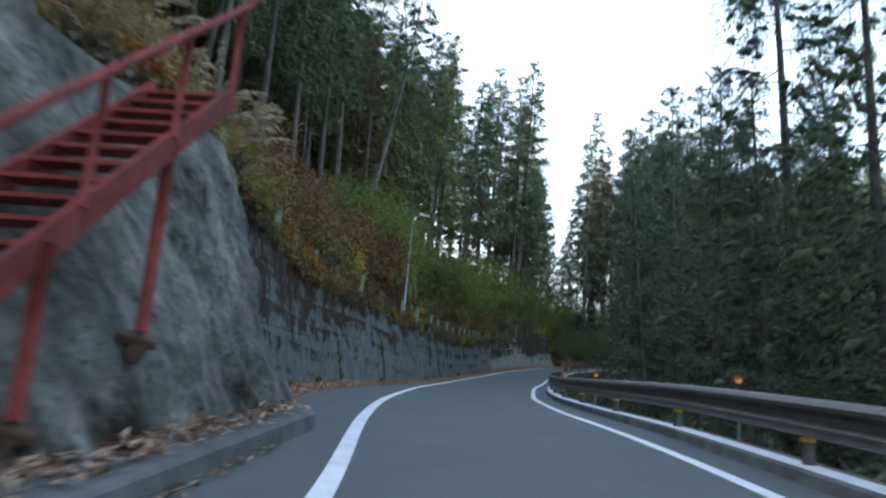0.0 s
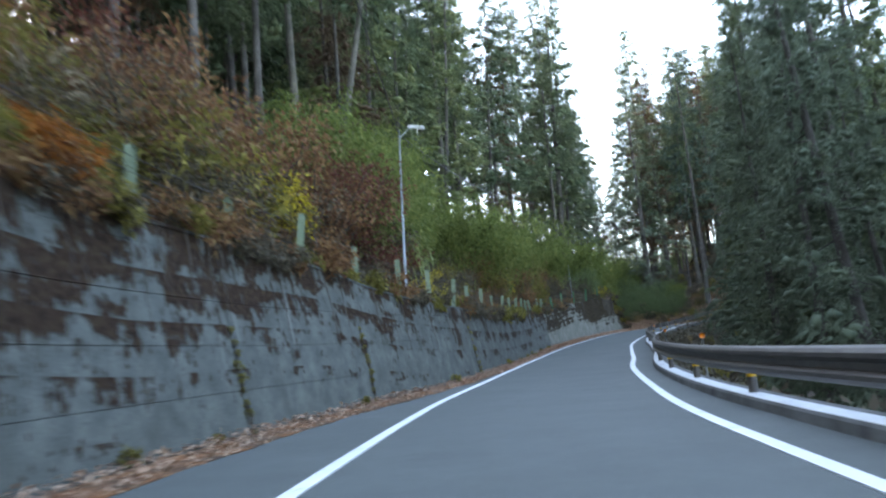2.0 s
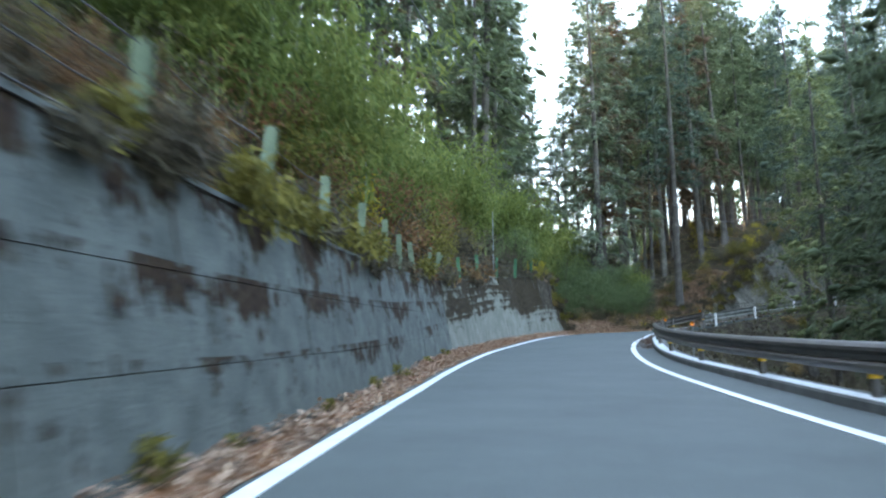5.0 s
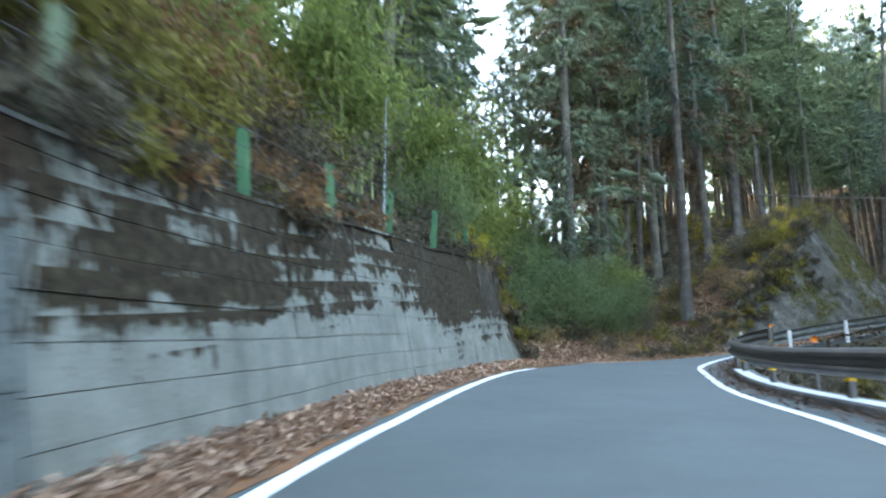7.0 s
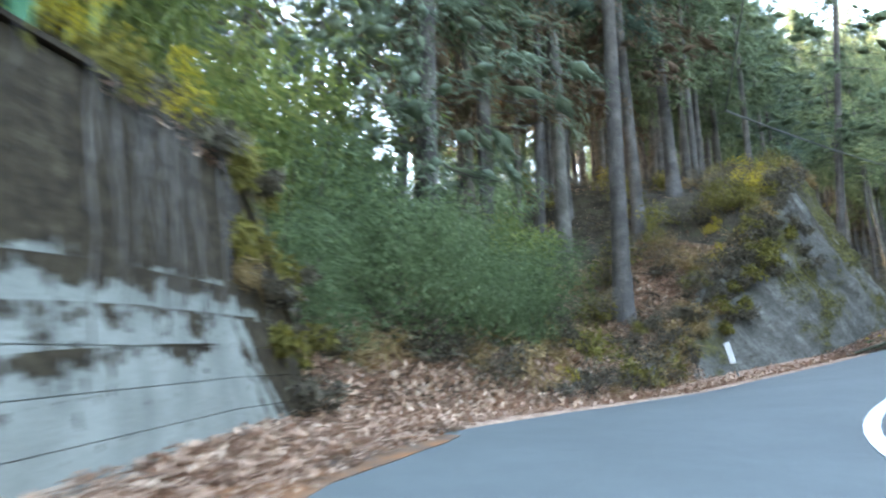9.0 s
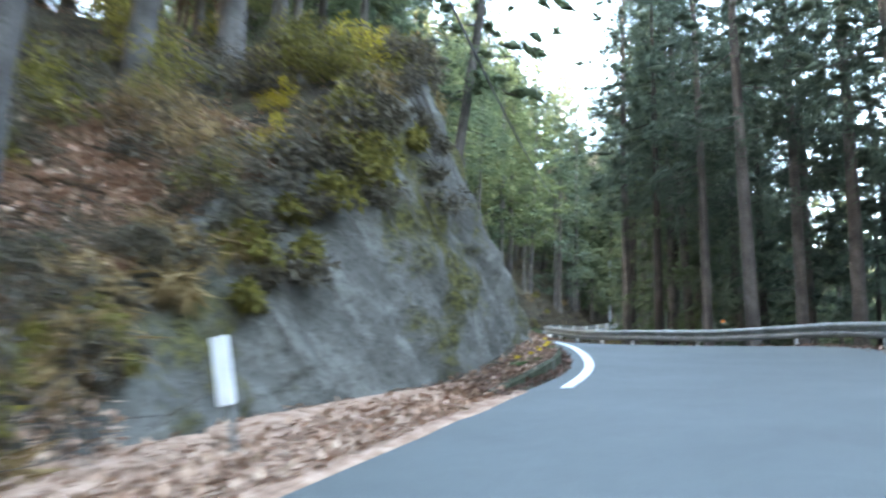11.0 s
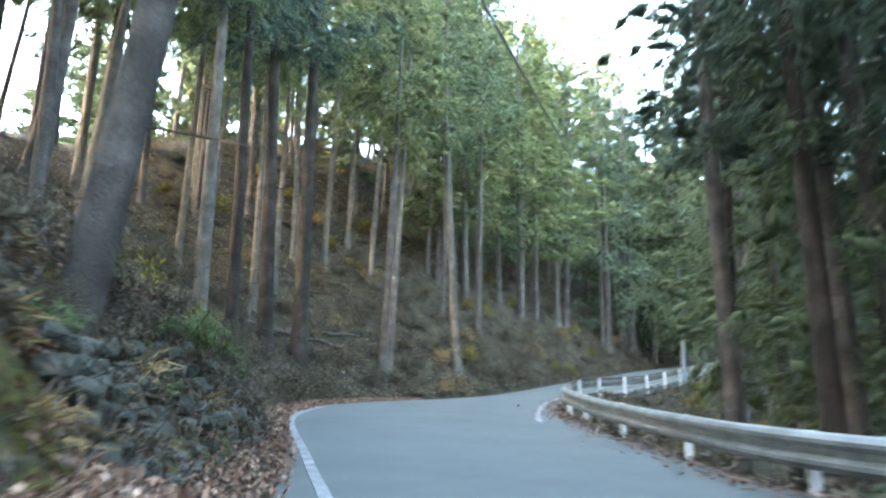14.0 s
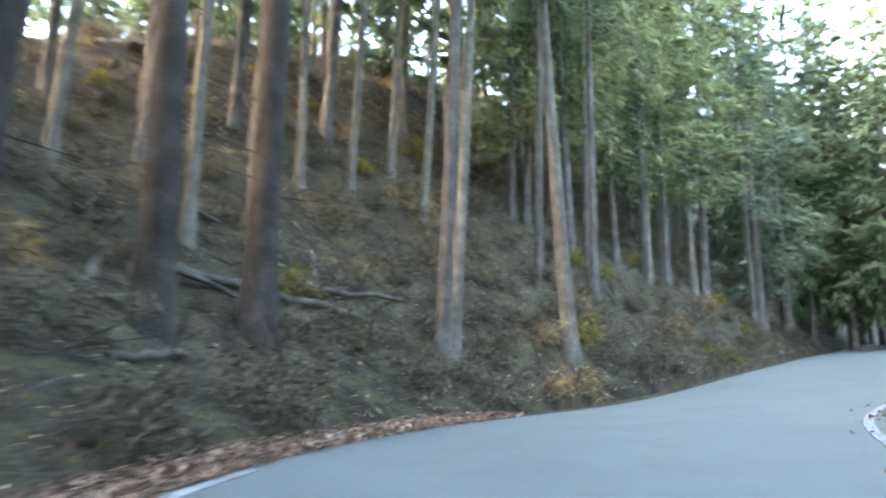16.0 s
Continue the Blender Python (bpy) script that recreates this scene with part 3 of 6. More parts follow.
def ground_at(s, lat):
    """A place on the ground beside the road."""
    k = float(RAIL_AT(s)) + 0.35
    if lat > k:
        h = ground_right(lat - k)
    elif lat < left_top(s):
        h = ground_left(s, left_top(s) - lat)
    else:
        h = 0.0
    p = spot(s, lat, h)
    away = max(lat - k, left_top(s) - lat - 0.3, 0)
    p.z += uneven(p.x, p.y, 5.0) * min(0.55, away * 0.25) + uneven(p.x, p.y, 1.3) * min(0.22, away * 0.14) + uneven(p.y, p.x, 0.55) * min(0.1, away * 0.1)
    return p


def build_ground():
    left_d = [0.0, 0.4, 0.9, 1.6, 2.4, 3.4, 4.6, 6, 7.5, 9.2, 11, 13, 15.5, 18, 21, 24, 27, 31, 36, 44, 60, 100, 160, 220, 280, 340, 400, 460, 900]
    right_d = [0.0, 0.5, 1.0, 1.7, 2.6, 3.6, 4.8, 6.2, 8, 10, 12.5, 15, 19, 23, 29, 35, 46, 60, 110, 260, 900]
    stations = np.arange(S0, S1 + 0.01, 0.75)
    verts, faces, cols = [], [], 0
    for s in stations:
        k, w, t = float(RAIL_AT(s)) + 0.35, float(FOOT(s)), left_top(s)
        row = [ground_at(s, k + d + 0.001) for d in reversed(right_d)]
        row += [spot(s, k - 0.25, -0.3), spot(s, 0, -0.3), spot(s, float(EDGE(s)) + 0.35, -0.3), spot(s, float(EDGE(s)) + 0.03, -0.02), spot(s, w, 0.02), spot(s, t - 0.25, -0.2)]
        row += [ground_at(s, t - 0.3 - d) for d in left_d]
        cols = len(row)
        verts += row
    for i in range(len(stations) - 1):
        for j in range(cols - 1):
            a = i * cols + j
            faces.append((a, a + 1, a + cols + 1, a + cols))
    # the sheet goes on to the horizon at both ends; ahead it climbs as a hill
    for end, way, steps in ((0, -1, ((900, 10),)), (len(stations) - 1, 1, ((8, 3), (25, 14), (60, 30), (140, 40), (900, 44)))):
        d = Vector((*NEAR_WAY[0 if end == 0 else -1], 0)) * way
        before = end * cols
        for away, rise in steps:
            base = len(verts)
            for j in range(cols):
                p = verts[end * cols + j]
                verts.append(p + d * away + Vector((0, 0, rise + 1.5 * uneven(p.x + away, p.y, 9.0))))
            for j in range(cols - 1):
                f = (before + j, before + j + 1, base + j + 1, base + j)
                faces.append(f if end else tuple(reversed(f)))
            before = base
    ob = put("ground", mesh_of("ground", verts, faces, SOIL, smooth=True))
    tagged(ob, "steep wooded hillside of dark soil and needle litter", "ground", kind="structure")
    return ob


def ribbon(name, stations, profile, mat, parent=None, closed=True, uvs=None, smooth=False):
    """A solid swept along the road; profile(s) gives its (offset, height) corners."""
    verts, faces, uv, n = [], [], [], 0
    for s in stations:
        pr = profile(s)
        n = len(pr)
        for q in pr:
            verts.append(spot(s, q[0], q[1]))
            if uvs:
                uv.append(uvs(s, q))
    last = n if closed else n - 1
    for i in range(len(stations) - 1):
        for j in range(last):
            j2 = (j + 1) % n
            faces.append((i * n + j, (i + 1) * n + j, (i + 1) * n + j2, i * n + j2))
    if closed:
        faces.append(tuple(range(n)))
        faces.append(tuple((len(stations) - 1) * n + j for j in reversed(range(n))))
    return put(name, mesh_of(name, verts, faces, mat, uv if uvs else None, smooth), parent)


ground = build_ground()

# the carriageway
def road_profile(s):
    a, b = float(EDGE(s)), float(RAIL_AT(s)) - 0.06
    lats = np.linspace(b, a, 9)
    return [(x, 0.006 * uneven(s * 1.0, x, 1.2)) for x in lats] + [(a, -0.28), (b, -0.28)]


road = ribbon("road", np.arange(S0, S1, 0.5), road_profile, ASPHALT, smooth=False)
tagged(road, "worn grey asphalt mountain road, single carriageway", "road", kind="structure")


def line_strip(name, start, end, where, width, label, mat=PAINT):
    st = np.arange(start * CH, end * CH, 0.5)
    ob = ribbon(name, st, lambda s: [(float(where(s)) + width / 2, 0.012), (float(where(s)) - width / 2, 0.012),
                                     (float(where(s)) - width / 2, -0.01), (float(where(s)) + width / 2, -0.01)], mat)
    return tagged(ob, label, "road marking", "edge lines of the road", "structure")


line_strip("edge_line_1", -40, 104, LEFT_LINE, 0.15, "white painted edge line along the wall side")
line_strip("edge_line_2", -40, 117, RIGHT_LINE, 0.15, "white painted edge line along the valley side")
line_strip("edge_line_3", 128.5, 146.5, LEFT_LINE, 0.15, "worn white edge line beside the rock face")
line_strip("edge_line_4", 161, 230, RIGHT_LINE, 0.12, "faded white edge line inside the bend", FADED)
line_strip("edge_line_5", 147, 167, LEFT_LINE, 0.12, "faded white edge line on the hillside", FADED)


# ---- retaining wall of cast concrete, in lifts ----
WALL_A, WALL_B = 11.7 * CH, 108.4 * CH
wall = tagged(empty("retaining_wall", pose(0, 0, 0)), "grey cast concrete retaining wall with dark moss stains", "wall", kind="structure")


def wall_uv(s, q):
    return (s, float(TOP(s)) - q[1])


def wall_body(s):
    f, t, b = float(FOOT(s)), float(TOP(s)), lean(s)
    return [(f - 0.03, -0.25), (f - b * t - 0.03, t - 0.02), (f - b * t - 0.45, t - 0.02), (f - 0.9, -0.25)]


ribbon("wall_core", np.r_[np.arange(WALL_A, WALL_B, 0.6), WALL_B], wall_body, WALL, wall, uvs=wall_uv)
rng = random.Random(7)
SECTION = 61.9  # where the older, tall lifts end and the low ones begin
cuts = [WALL_A, 13.6, 18.6, 23.6, 28.8, 33.0, 37.2, 42.0, 47.0, 52.0, 57.0, SECTION, 66.5, 71.2, 76.0, WALL_B]
for a, b in zip(cuts, cuts[1:]):
    lift = 0.0
    k = 0
    while lift < 3.4:
        up = lift + (0.66 if a < SECTION - 1 else 0.31)
        off = rng.uniform(0.0, 0.018)
        last = all(float(TOP(s)) <= up + 0.12 for s in (a, b))
        def lift_profile(s, lo=lift, hi=up, off=off, last=last):
            f, t, n = float(FOOT(s)), float(TOP(s)), lean(s)
            top = t if last else min(hi, t)
            y0, y1 = min(lo, t - 0.05) + (0.004 if lo else -0.2), top - 0.004
            return [(f - n * y0 + off, y0), (f - n * y1 + off, y1), (f - n * y1 - 0.028, y1), (f - n * y0 - 0.028, y0)]
        if min(float(TOP(a)), float(TOP(b))) > lift + 0.08:
            ribbon("panel", np.linspace(a + 0.008, b - 0.008, 5), lift_profile, WALL, wall, uvs=wall_uv)
        lift = up
        if last:
            break
# coping left rough along the top
ribbon("coping", np.r_[np.arange(WALL_A, WALL_B, 0.6), WALL_B],
       lambda s: [(left_top(s) + 0.025, float(TOP(s)) - 0.0), (left_top(s) + 0.02, float(TOP(s)) + 0.05 + 0.02 * uneven(s, 0, 1.1)), (left_top(s) - 0.42, float(TOP(s)) + 0.05), (left_top(s) - 0.42, float(TOP(s)))], WALL, wall, uvs=wall_uv)


# ---- faces of sprayed concrete and rock ----
def rough_face(name, a, b, mat, amp, back=0.8, rows=34, slant=0.0):
    st = np.arange(a, b + 0.01, 0.2)
    verts, faces, uv = [], [], []
    for s in st:
        f, t, n = float(FOOT(s)), float(TOP(s)), lean(s)
        for j in range(rows + 1):
            h = -0.25 + (t + 0.25) * j / rows
            p = spot(s, f - n * h, h)
            bulge = amp * (noise.noise(Vector((s * 0.9, h * 0.35, 1.3))) + 0.5 * noise.noise(Vector((s * 2.3, h * 0.9, 5.1))) + 0.45 * noise.noise(Vector((s * 4.5, h * 1.6, 2.2))) + 0.2 * noise.noise(Vector((s * 9, h * 6, 7.2))))
            if slant:
                bulge -= slant * (1 - abs(noise.noise(Vector((s * 1.1 + h * 0.7, h * 0.25, 8.3)))) * 2) ** 3
                bulge -= slant * 0.5 * (1 - abs(noise.noise(Vector((s * 2.7 + h * 1.6, h * 0.4, 4.9)))) * 2) ** 2
            out = spot(s, f - n * h + 1, h) - p
            verts.append(p + out * bulge)
            uv.append((s, t - h))
        verts.append(spot(s, f - n * t - back, t - 0.1))
        uv.append((s, -back))
        verts.append(spot(s, f - n * t - back, -0.3))
        uv.append((s, t))
    c = rows + 3
    for i in range(len(st) - 1):
        for j in range(c):
            j2 = (j + 1) % c
            faces.append((i * c + j, (i + 1) * c + j, (i + 1) * c + j2, i * c + j2))
    faces.append(tuple(range(c)))
    faces.append(tuple((len(st) - 1) * c + j for j in reversed(range(c))))
    return put(name, mesh_of(name, verts, faces, mat, uv, True))


tagged(rough_face("sprayed_slope", -26, 11.35 * CH, SPRAYED, 0.2, slant=0.1), "grey sprayed concrete slope with streaks above a kerb", "slope face", kind="structure")
tagged(rough_face("rock_face", 119.5 * CH, 158.5 * CH, ROCK, 0.38, slant=0.22), "dark rock face with moss and dead creeper", "rock face", kind="structure")

# kerb below the sprayed slope
ribbon_kerb = ribbon("kerb_1", np.arange(-26, 11.2 * CH, 0.6), lambda s: [(float(FOOT(s)) + 0.32, -0.1), (float(FOOT(s)) + 0.29, 0.15), (float(FOOT(s)) + 0.26, 0.18), (float(FOOT(s)) - 0.25, 0.18), (float(FOOT(s)) - 0.25, -0.1)], KERB)
tagged(ribbon_kerb, "dirty concrete kerb with leaves at the slope's foot", "kerb", kind="structure")


# ---- valley side: kerb with white top, guard rail ----
def kerb_profile(s):
    x = float(RAIL_AT(s))
    return [(x - 0.25, -0.15), (x - 0.23, 0.1), (x - 0.2, 0.125), (x + 0.2, 0.125), (x + 0.22, -0.3)]


K_END = 103 * CH
tagged(ribbon("kerb_2", np.arange(-26, K_END, 0.75), kerb_profile, KERB), "low concrete kerb under the guard rail", "kerb", kind="structure")
tagged(ribbon("kerb_stripe", np.arange(-26, K_END, 0.75), lambda s: [(float(RAIL_AT(s)) - 0.195, 0.12), (float(RAIL_AT(s)) - 0.19, 0.132), (float(RAIL_AT(s)) + 0.05, 0.132), (float(RAIL_AT(s)) + 0.05, 0.12)], PAINT),
       "white painted stripe on the kerb top", "road marking", kind="structure")


def beam_profile(x, top, mat_side=1):
    """A W-section of pressed steel, 35 cm high, facing the road."""
    w = [(0.0, 0.0), (-0.045, 0.02), (-0.085, 0.06), (-0.085, 0.1), (-0.02, 0.145), (-0.02, 0.205), (-0.085, 0.25), (-0.085, 0.29), (-0.045, 0.33), (0.0, 0.35)]
    front = [(x - 0.1 + a, top - 0.35 + b) for a, b in w]
    return front + [(p + 0.012, h) for p, h in reversed(front)]


def guard_rail(name, a, b, mat, post_mat, top, gap, label, band, first):
    rail = tagged(empty(name, pose(0, 0, 0)), label, "guard rail", kind="structure")
    st = list(np.arange(a, b, 4.0)) + [b]
    for p, q in zip(st, st[1:]):
        ribbon("beam", np.linspace(p, q + 0.06, 7), lambda s: beam_profile(float(RAIL_AT(s)), top), mat, rail, smooth=False)
    s = first
    while s < b:
        foot = spot(s, float(RAIL_AT(s)) - 0.02, -0.3)
        post = tube("post", [foot, foot + Vector((0, 0, top + 0.28)), foot + Vector((0, 0, top + 0.3))], [0.06, 0.06, 0.03], post_mat, rail, 10)
        if band:
            c = spot(s, float(RAIL_AT(s)) - 0.02, 0.33)
            tube("reflector_band", [c, c + Vector((0, 0, 0.045))], 0.064, YELLOW, post, 10, "yellow reflective band")
        arm = spot(s, float(RAIL_AT(s)) - 0.06, top - 0.2)
        block("bracket", (0.1, 0.07, 0.2), post_mat, post, Matrix.Translation(arm) @ pose(0, 0, 0, 0, 0, turn_at(s)), 0.008)
        s += gap
    return rail


guard_rail("guard_rail_1", -26, 112.5 * CH, RAIL, RAIL, 0.74, 4.05, "brown weathered steel guard rail on posts with yellow bands", True, 23.33 - 4.05 * 12)
guard_rail("guard_rail_2", 112.6 * CH, 225 * CH, GALV, RAILPOST, 0.58, 3.0, "pale galvanised guard rail along the bend", False, 113.6 * CH)


# ---- trees ----
def conifer_data(seed, height, clear, spread, girth, density, spray=0.3, thick=1.0, heart=0.42):
    """Trunk with limbs, and the foliage of a cedar: whorls of drooping boughs with upturned tips."""
    rg = np.random.default_rng(seed)
    zs = np.linspace(0, height, 14)
    bend = rg.normal(0, 0.12, 2)
    pts = [Vector((bend[0] * math.sin(z / height * 3), bend[1] * math.sin(z / height * 2.4), z - 0.5)) for z in zs]
    rad = [girth * (1 - z / height) ** 0.85 + 0.015 + (girth * 0.45 if i == 0 else 0) for i, z in enumerate(zs)]
    tv, tf = tube_data(pts, rad, 9)
    cs, ws, cores, bv, bf = [], [], [], [], []
    n = int(density * (1 - clear) * height * 4.0)
    for i in range(n):
        u = (i + rg.random()) / n
        z = height * (clear + (1 - clear) * u)
        reach = spread * ((1 - u) ** 0.7) * rg.uniform(0.6, 1.12) + 0.25
        if u < 0.1:
            reach *= 0.5 + 5 * u
        az = i * 2.4 + rg.normal(0, 0.5)
        out = np.array((math.cos(az), math.sin(az), 0))
        root = np.array((np.interp(z, zs, [p.x for p in pts]), np.interp(z, zs, [p.y for p in pts]), z - 0.5))
        droop = rg.uniform(-0.4, 0.0) + 0.45 * u
        tip = root + out * reach + np.array((0, 0, droop * reach))
        if i % 2 == 0:
            q, e = tube_data([root, (root + tip) / 2 + np.array((0, 0, -0.06 * reach)), tip], [0.028 * girth / 0.18, 0.018, 0.006], 4, len(bv))
            bv, bf = bv + q, bf + e
        # a lump of foliage at the tip, one nearer the trunk, each a tuft of sprays
        for w, part_of in ((0.95, 0.9), (0.68, 1.0), (0.4, 0.9)) if reach > 0.9 else ((0.85, 0.8), (0.45, 0.8)):
            c = root + (tip - root) * w + np.array((0, 0, 0.12 * reach * w * w)) + rg.normal(0, 0.12, 3)
            r = (0.19 + 0.1 * min(reach, 2.4)) * part_of * rg.uniform(0.7, 1.3)
            # a flat spindle along the bough, and feathery sprays that hang from its sides
            way = (tip - root) / np.linalg.norm(tip - root) + rg.normal(0, 0.42, 3) + np.array((0, 0, -0.3))
            way /= np.linalg.norm(way)
            side = np.cross(way, (0, 0, 1))
            side /= np.linalg.norm(side)
            under = np.cross(side, way)
            cores.append((c, np.array((way * r * 0.95, side * r * 0.55, under * r * 0.4)) * heart / 0.42))
            k = int((24 + 95 * r) * thick)
            u, v = rg.uniform(-1.0, 1.35, (k, 1)), rg.normal(0, 0.55, (k, 1))
            v = v * (1.15 - 0.55 * np.abs(u))
            cs.append(c + way * u * r * 1.45 + side * v * r * 1.2 + under * rg.normal(-0.1, 0.42, (k, 1)) * r)
            ws.append(way * 0.8 + side * np.sign(v) * rg.uniform(0.1, 0.75, (k, 1)) + rg.normal(0, 0.35, (k, 3)) + np.array((0, 0, -0.45)))
    # dead snags on the clear trunk
    for i in range(int(clear * height * 0.9)):
        z = rg.uniform(0.18, 1.0) * clear * height
        az = rg.uniform(0, 6.28)
        root = np.array((np.interp(z, zs, [p.x for p in pts]), np.interp(z, zs, [p.y for p in pts]), z - 0.5))
        ln = rg.uniform(0.3, 1.2)
        q, e = tube_data([root, root + np.array((math.cos(az), math.sin(az), -0.12)) * ln], [0.018, 0.005], 3, len(bv))
        bv, bf = bv + q, bf + e
    return tv, tf, bv, bf, np.concatenate(cs), np.concatenate(ws), cores


def tree_kind(name, label, seed, height, clear, spread, girth, density, bark, leaf, spray=0.3, thick=1.0, heart=0.42):
    tv, tf, bv, bf, cs, ws, cores = conifer_data(seed, height, clear, spread, girth, density, spray, thick, heart)
    ob = tagged(empty(name, pose(0, 0, -200)), label, "tree")
    put("trunk", mesh_of("trunk", tv, tf, bark, smooth=True), ob)
    tagged(put("bough", mesh_of("bough", bv, bf, bark, smooth=True), ob), kind="stuff")
    put("crown", leaves_mesh("crown", cs, ws, spray * 0.78, spray * 0.15, leaf, seed, cores, True), ob)
    return ob


KINDS = {
    "tall": [tree_kind("cedar", "tall cedar with a bare trunk and dense crown", 11, 23, 0.3, 2.6, 0.16, 1.1, BARK, CEDAR),
             tree_kind("cedar", "tall cedar with a bare trunk and dense crown", 12, 20, 0.34, 2.4, 0.14, 1.1, BARK, CEDAR),
             tree_kind("cedar", "tall cedar with a greyish trunk and light crown", 13, 22, 0.46, 2.3, 0.18, 1.0, PALEBARK, CEDAR)],
    "open": [tree_kind("cedar", "tall dark-trunked cedar with an open dark crown", 14, 25, 0.34, 2.8, 0.22, 0.95, BARK, DEEPCEDAR, 0.28, 1.2, 0.4),
             tree_kind("cedar", "tall dark-trunked cedar with an open dark crown", 15, 23, 0.3, 2.7, 0.19, 0.95, BARK, DEEPCEDAR, 0.28, 1.2, 0.4)],
    "dense": [tree_kind("cedar", "dense dark cedar with boughs down to the ground", 21, 22, 0.08, 3.1, 0.22, 1.05, BARK, DARKCEDAR, 0.3),
              tree_kind("cedar", "dense dark cedar with boughs down to the ground", 22, 19, 0.1, 2.8, 0.2, 1.05, BARK, DARKCEDAR, 0.3),
              tree_kind("cedar", "dense dark cedar with low boughs", 23, 24, 0.16, 3.0, 0.22, 1.0, BARK, CEDAR, 0.3)],
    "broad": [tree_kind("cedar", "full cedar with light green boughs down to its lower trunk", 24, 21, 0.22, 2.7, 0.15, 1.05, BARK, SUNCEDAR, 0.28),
              tree_kind("cedar", "full cedar with green boughs down to its lower trunk", 25, 19, 0.17, 2.6, 0.14, 1.05, BARK, CEDAR, 0.28)],
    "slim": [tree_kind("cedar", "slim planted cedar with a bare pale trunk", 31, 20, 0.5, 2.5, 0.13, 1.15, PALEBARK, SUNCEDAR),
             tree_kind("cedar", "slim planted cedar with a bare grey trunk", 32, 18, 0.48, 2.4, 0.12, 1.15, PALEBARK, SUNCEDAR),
             tree_kind("cedar", "slim planted cedar with a dark trunk", 33, 21, 0.48, 2.5, 0.14, 1.15, BARK, CEDAR)],
    "stem": [tree_kind("cedar", "thick dark-barked cedar on the hillside", 34, 23, 0.44, 2.6, 0.23, 0.9, DARKBARK, DEEPCEDAR),
             tree_kind("cedar", "dark-barked cedar on the hillside", 35, 22, 0.42, 2.5, 0.17, 0.9, DARKBARK, DEEPCEDAR)],
    "pine": [tree_kind("pine", "pine with a reddish bare trunk and open crown", 41, 17, 0.42, 3.2, 0.17, 0.8, BARK, CEDAR, 0.28),
             tree_kind("pine", "browning conifer with an open crown", 42, 19, 0.2, 2.6, 0.17, 0.9, BARK, BROWNCEDAR, 0.28)],
}
USED = set()


def plant(kind, s, lat, rg, which=None, scale=None, lean_by=2.0, sink=0.0):
    ks = KINDS[kind]
    ob = ks[which if which is not None else rg.randrange(len(ks))]
    p = ground_at(s, lat) - Vector((0, 0, sink))
    z = scale or rg.uniform(0.85, 1.12)
    m = Matrix.Translation(p) @ pose(0, 0, 0, rg.gauss(0, lean_by), rg.gauss(0, lean_by), rg.uniform(0, 360)) @ Matrix.Diagonal((z, z, z, 1))
    if ob in USED:
        c = copy_thing(ob, m)
        c.matrix_basis = m
        return c
    USED.add(ob)
    ob.matrix_basis = m
    return ob


TAKEN = []


def in_open_view(x, y):
    """The clear ground inside the bend, across which the knoll is seen."""
    if 50 < y < 73:
        return 0 < x < 0.412 * (y - 29.5) + 4.4
    return 73 <= y < 92 and 12 < x < 0.87 * (y - 57.6) + 8.7


def in_gap(x, y):
    """The gap between the two stands, in which the sky comes down."""
    a, b = math.degrees(math.atan2(x - 5.2, y - 53)), math.degrees(math.atan2(x - 1.0, y - 21.8))
    return y > 70 and (12.5 < a < 18.8 or 6.8 < b < 11.3) and x < 30


def stand(kinds, s_range, lat_range, count, apart, seed, group, lean_by=2.0, scale=(0.85, 1.12)):
    """A stand of trees, none nearer to another than so far."""
    rg = random.Random(seed)
    done = tries = 0
    while done < count and tries < count * 40:
        tries += 1
        s, lat = rg.uniform(*s_range) * CH, rg.uniform(*lat_range) * CH
        p = spot(s, lat)
        if (in_open_view if lat > 0 else in_gap)(p.x, p.y):
            continue
        if any((p.x - q[0]) ** 2 + (p.y - q[1]) ** 2 < apart ** 2 for q in TAKEN):
            continue
        TAKEN.append((p.x, p.y))
        tagged(plant(rg.choice(kinds), s, lat, rg, None, rg.uniform(*scale), lean_by), group=group)
        done += 1


def locate(x, y):
    """Station and offset of a place on the plan."""
    d = np.hypot(LINE[:, 0] - x, LINE[:, 1] - y)
    k = int(d.argmin())
    s = ALONG[k]
    lat = (x - LINE[k, 0]) * NEAR_WAY[k, 1] - (y - LINE[k, 1]) * NEAR_WAY[k, 0]
    for _ in range(4):
        p = spot(s, lat)
        a = [np.interp(s, ALONG, NEAR_WAY[:, q]) for q in (0, 1)]
        s += 0.8 * ((x - p.x) * a[0] + (y - p.y) * a[1])
        lat += 0.8 * ((x - p.x) * a[1] - (y - p.y) * a[0])
    return s, lat


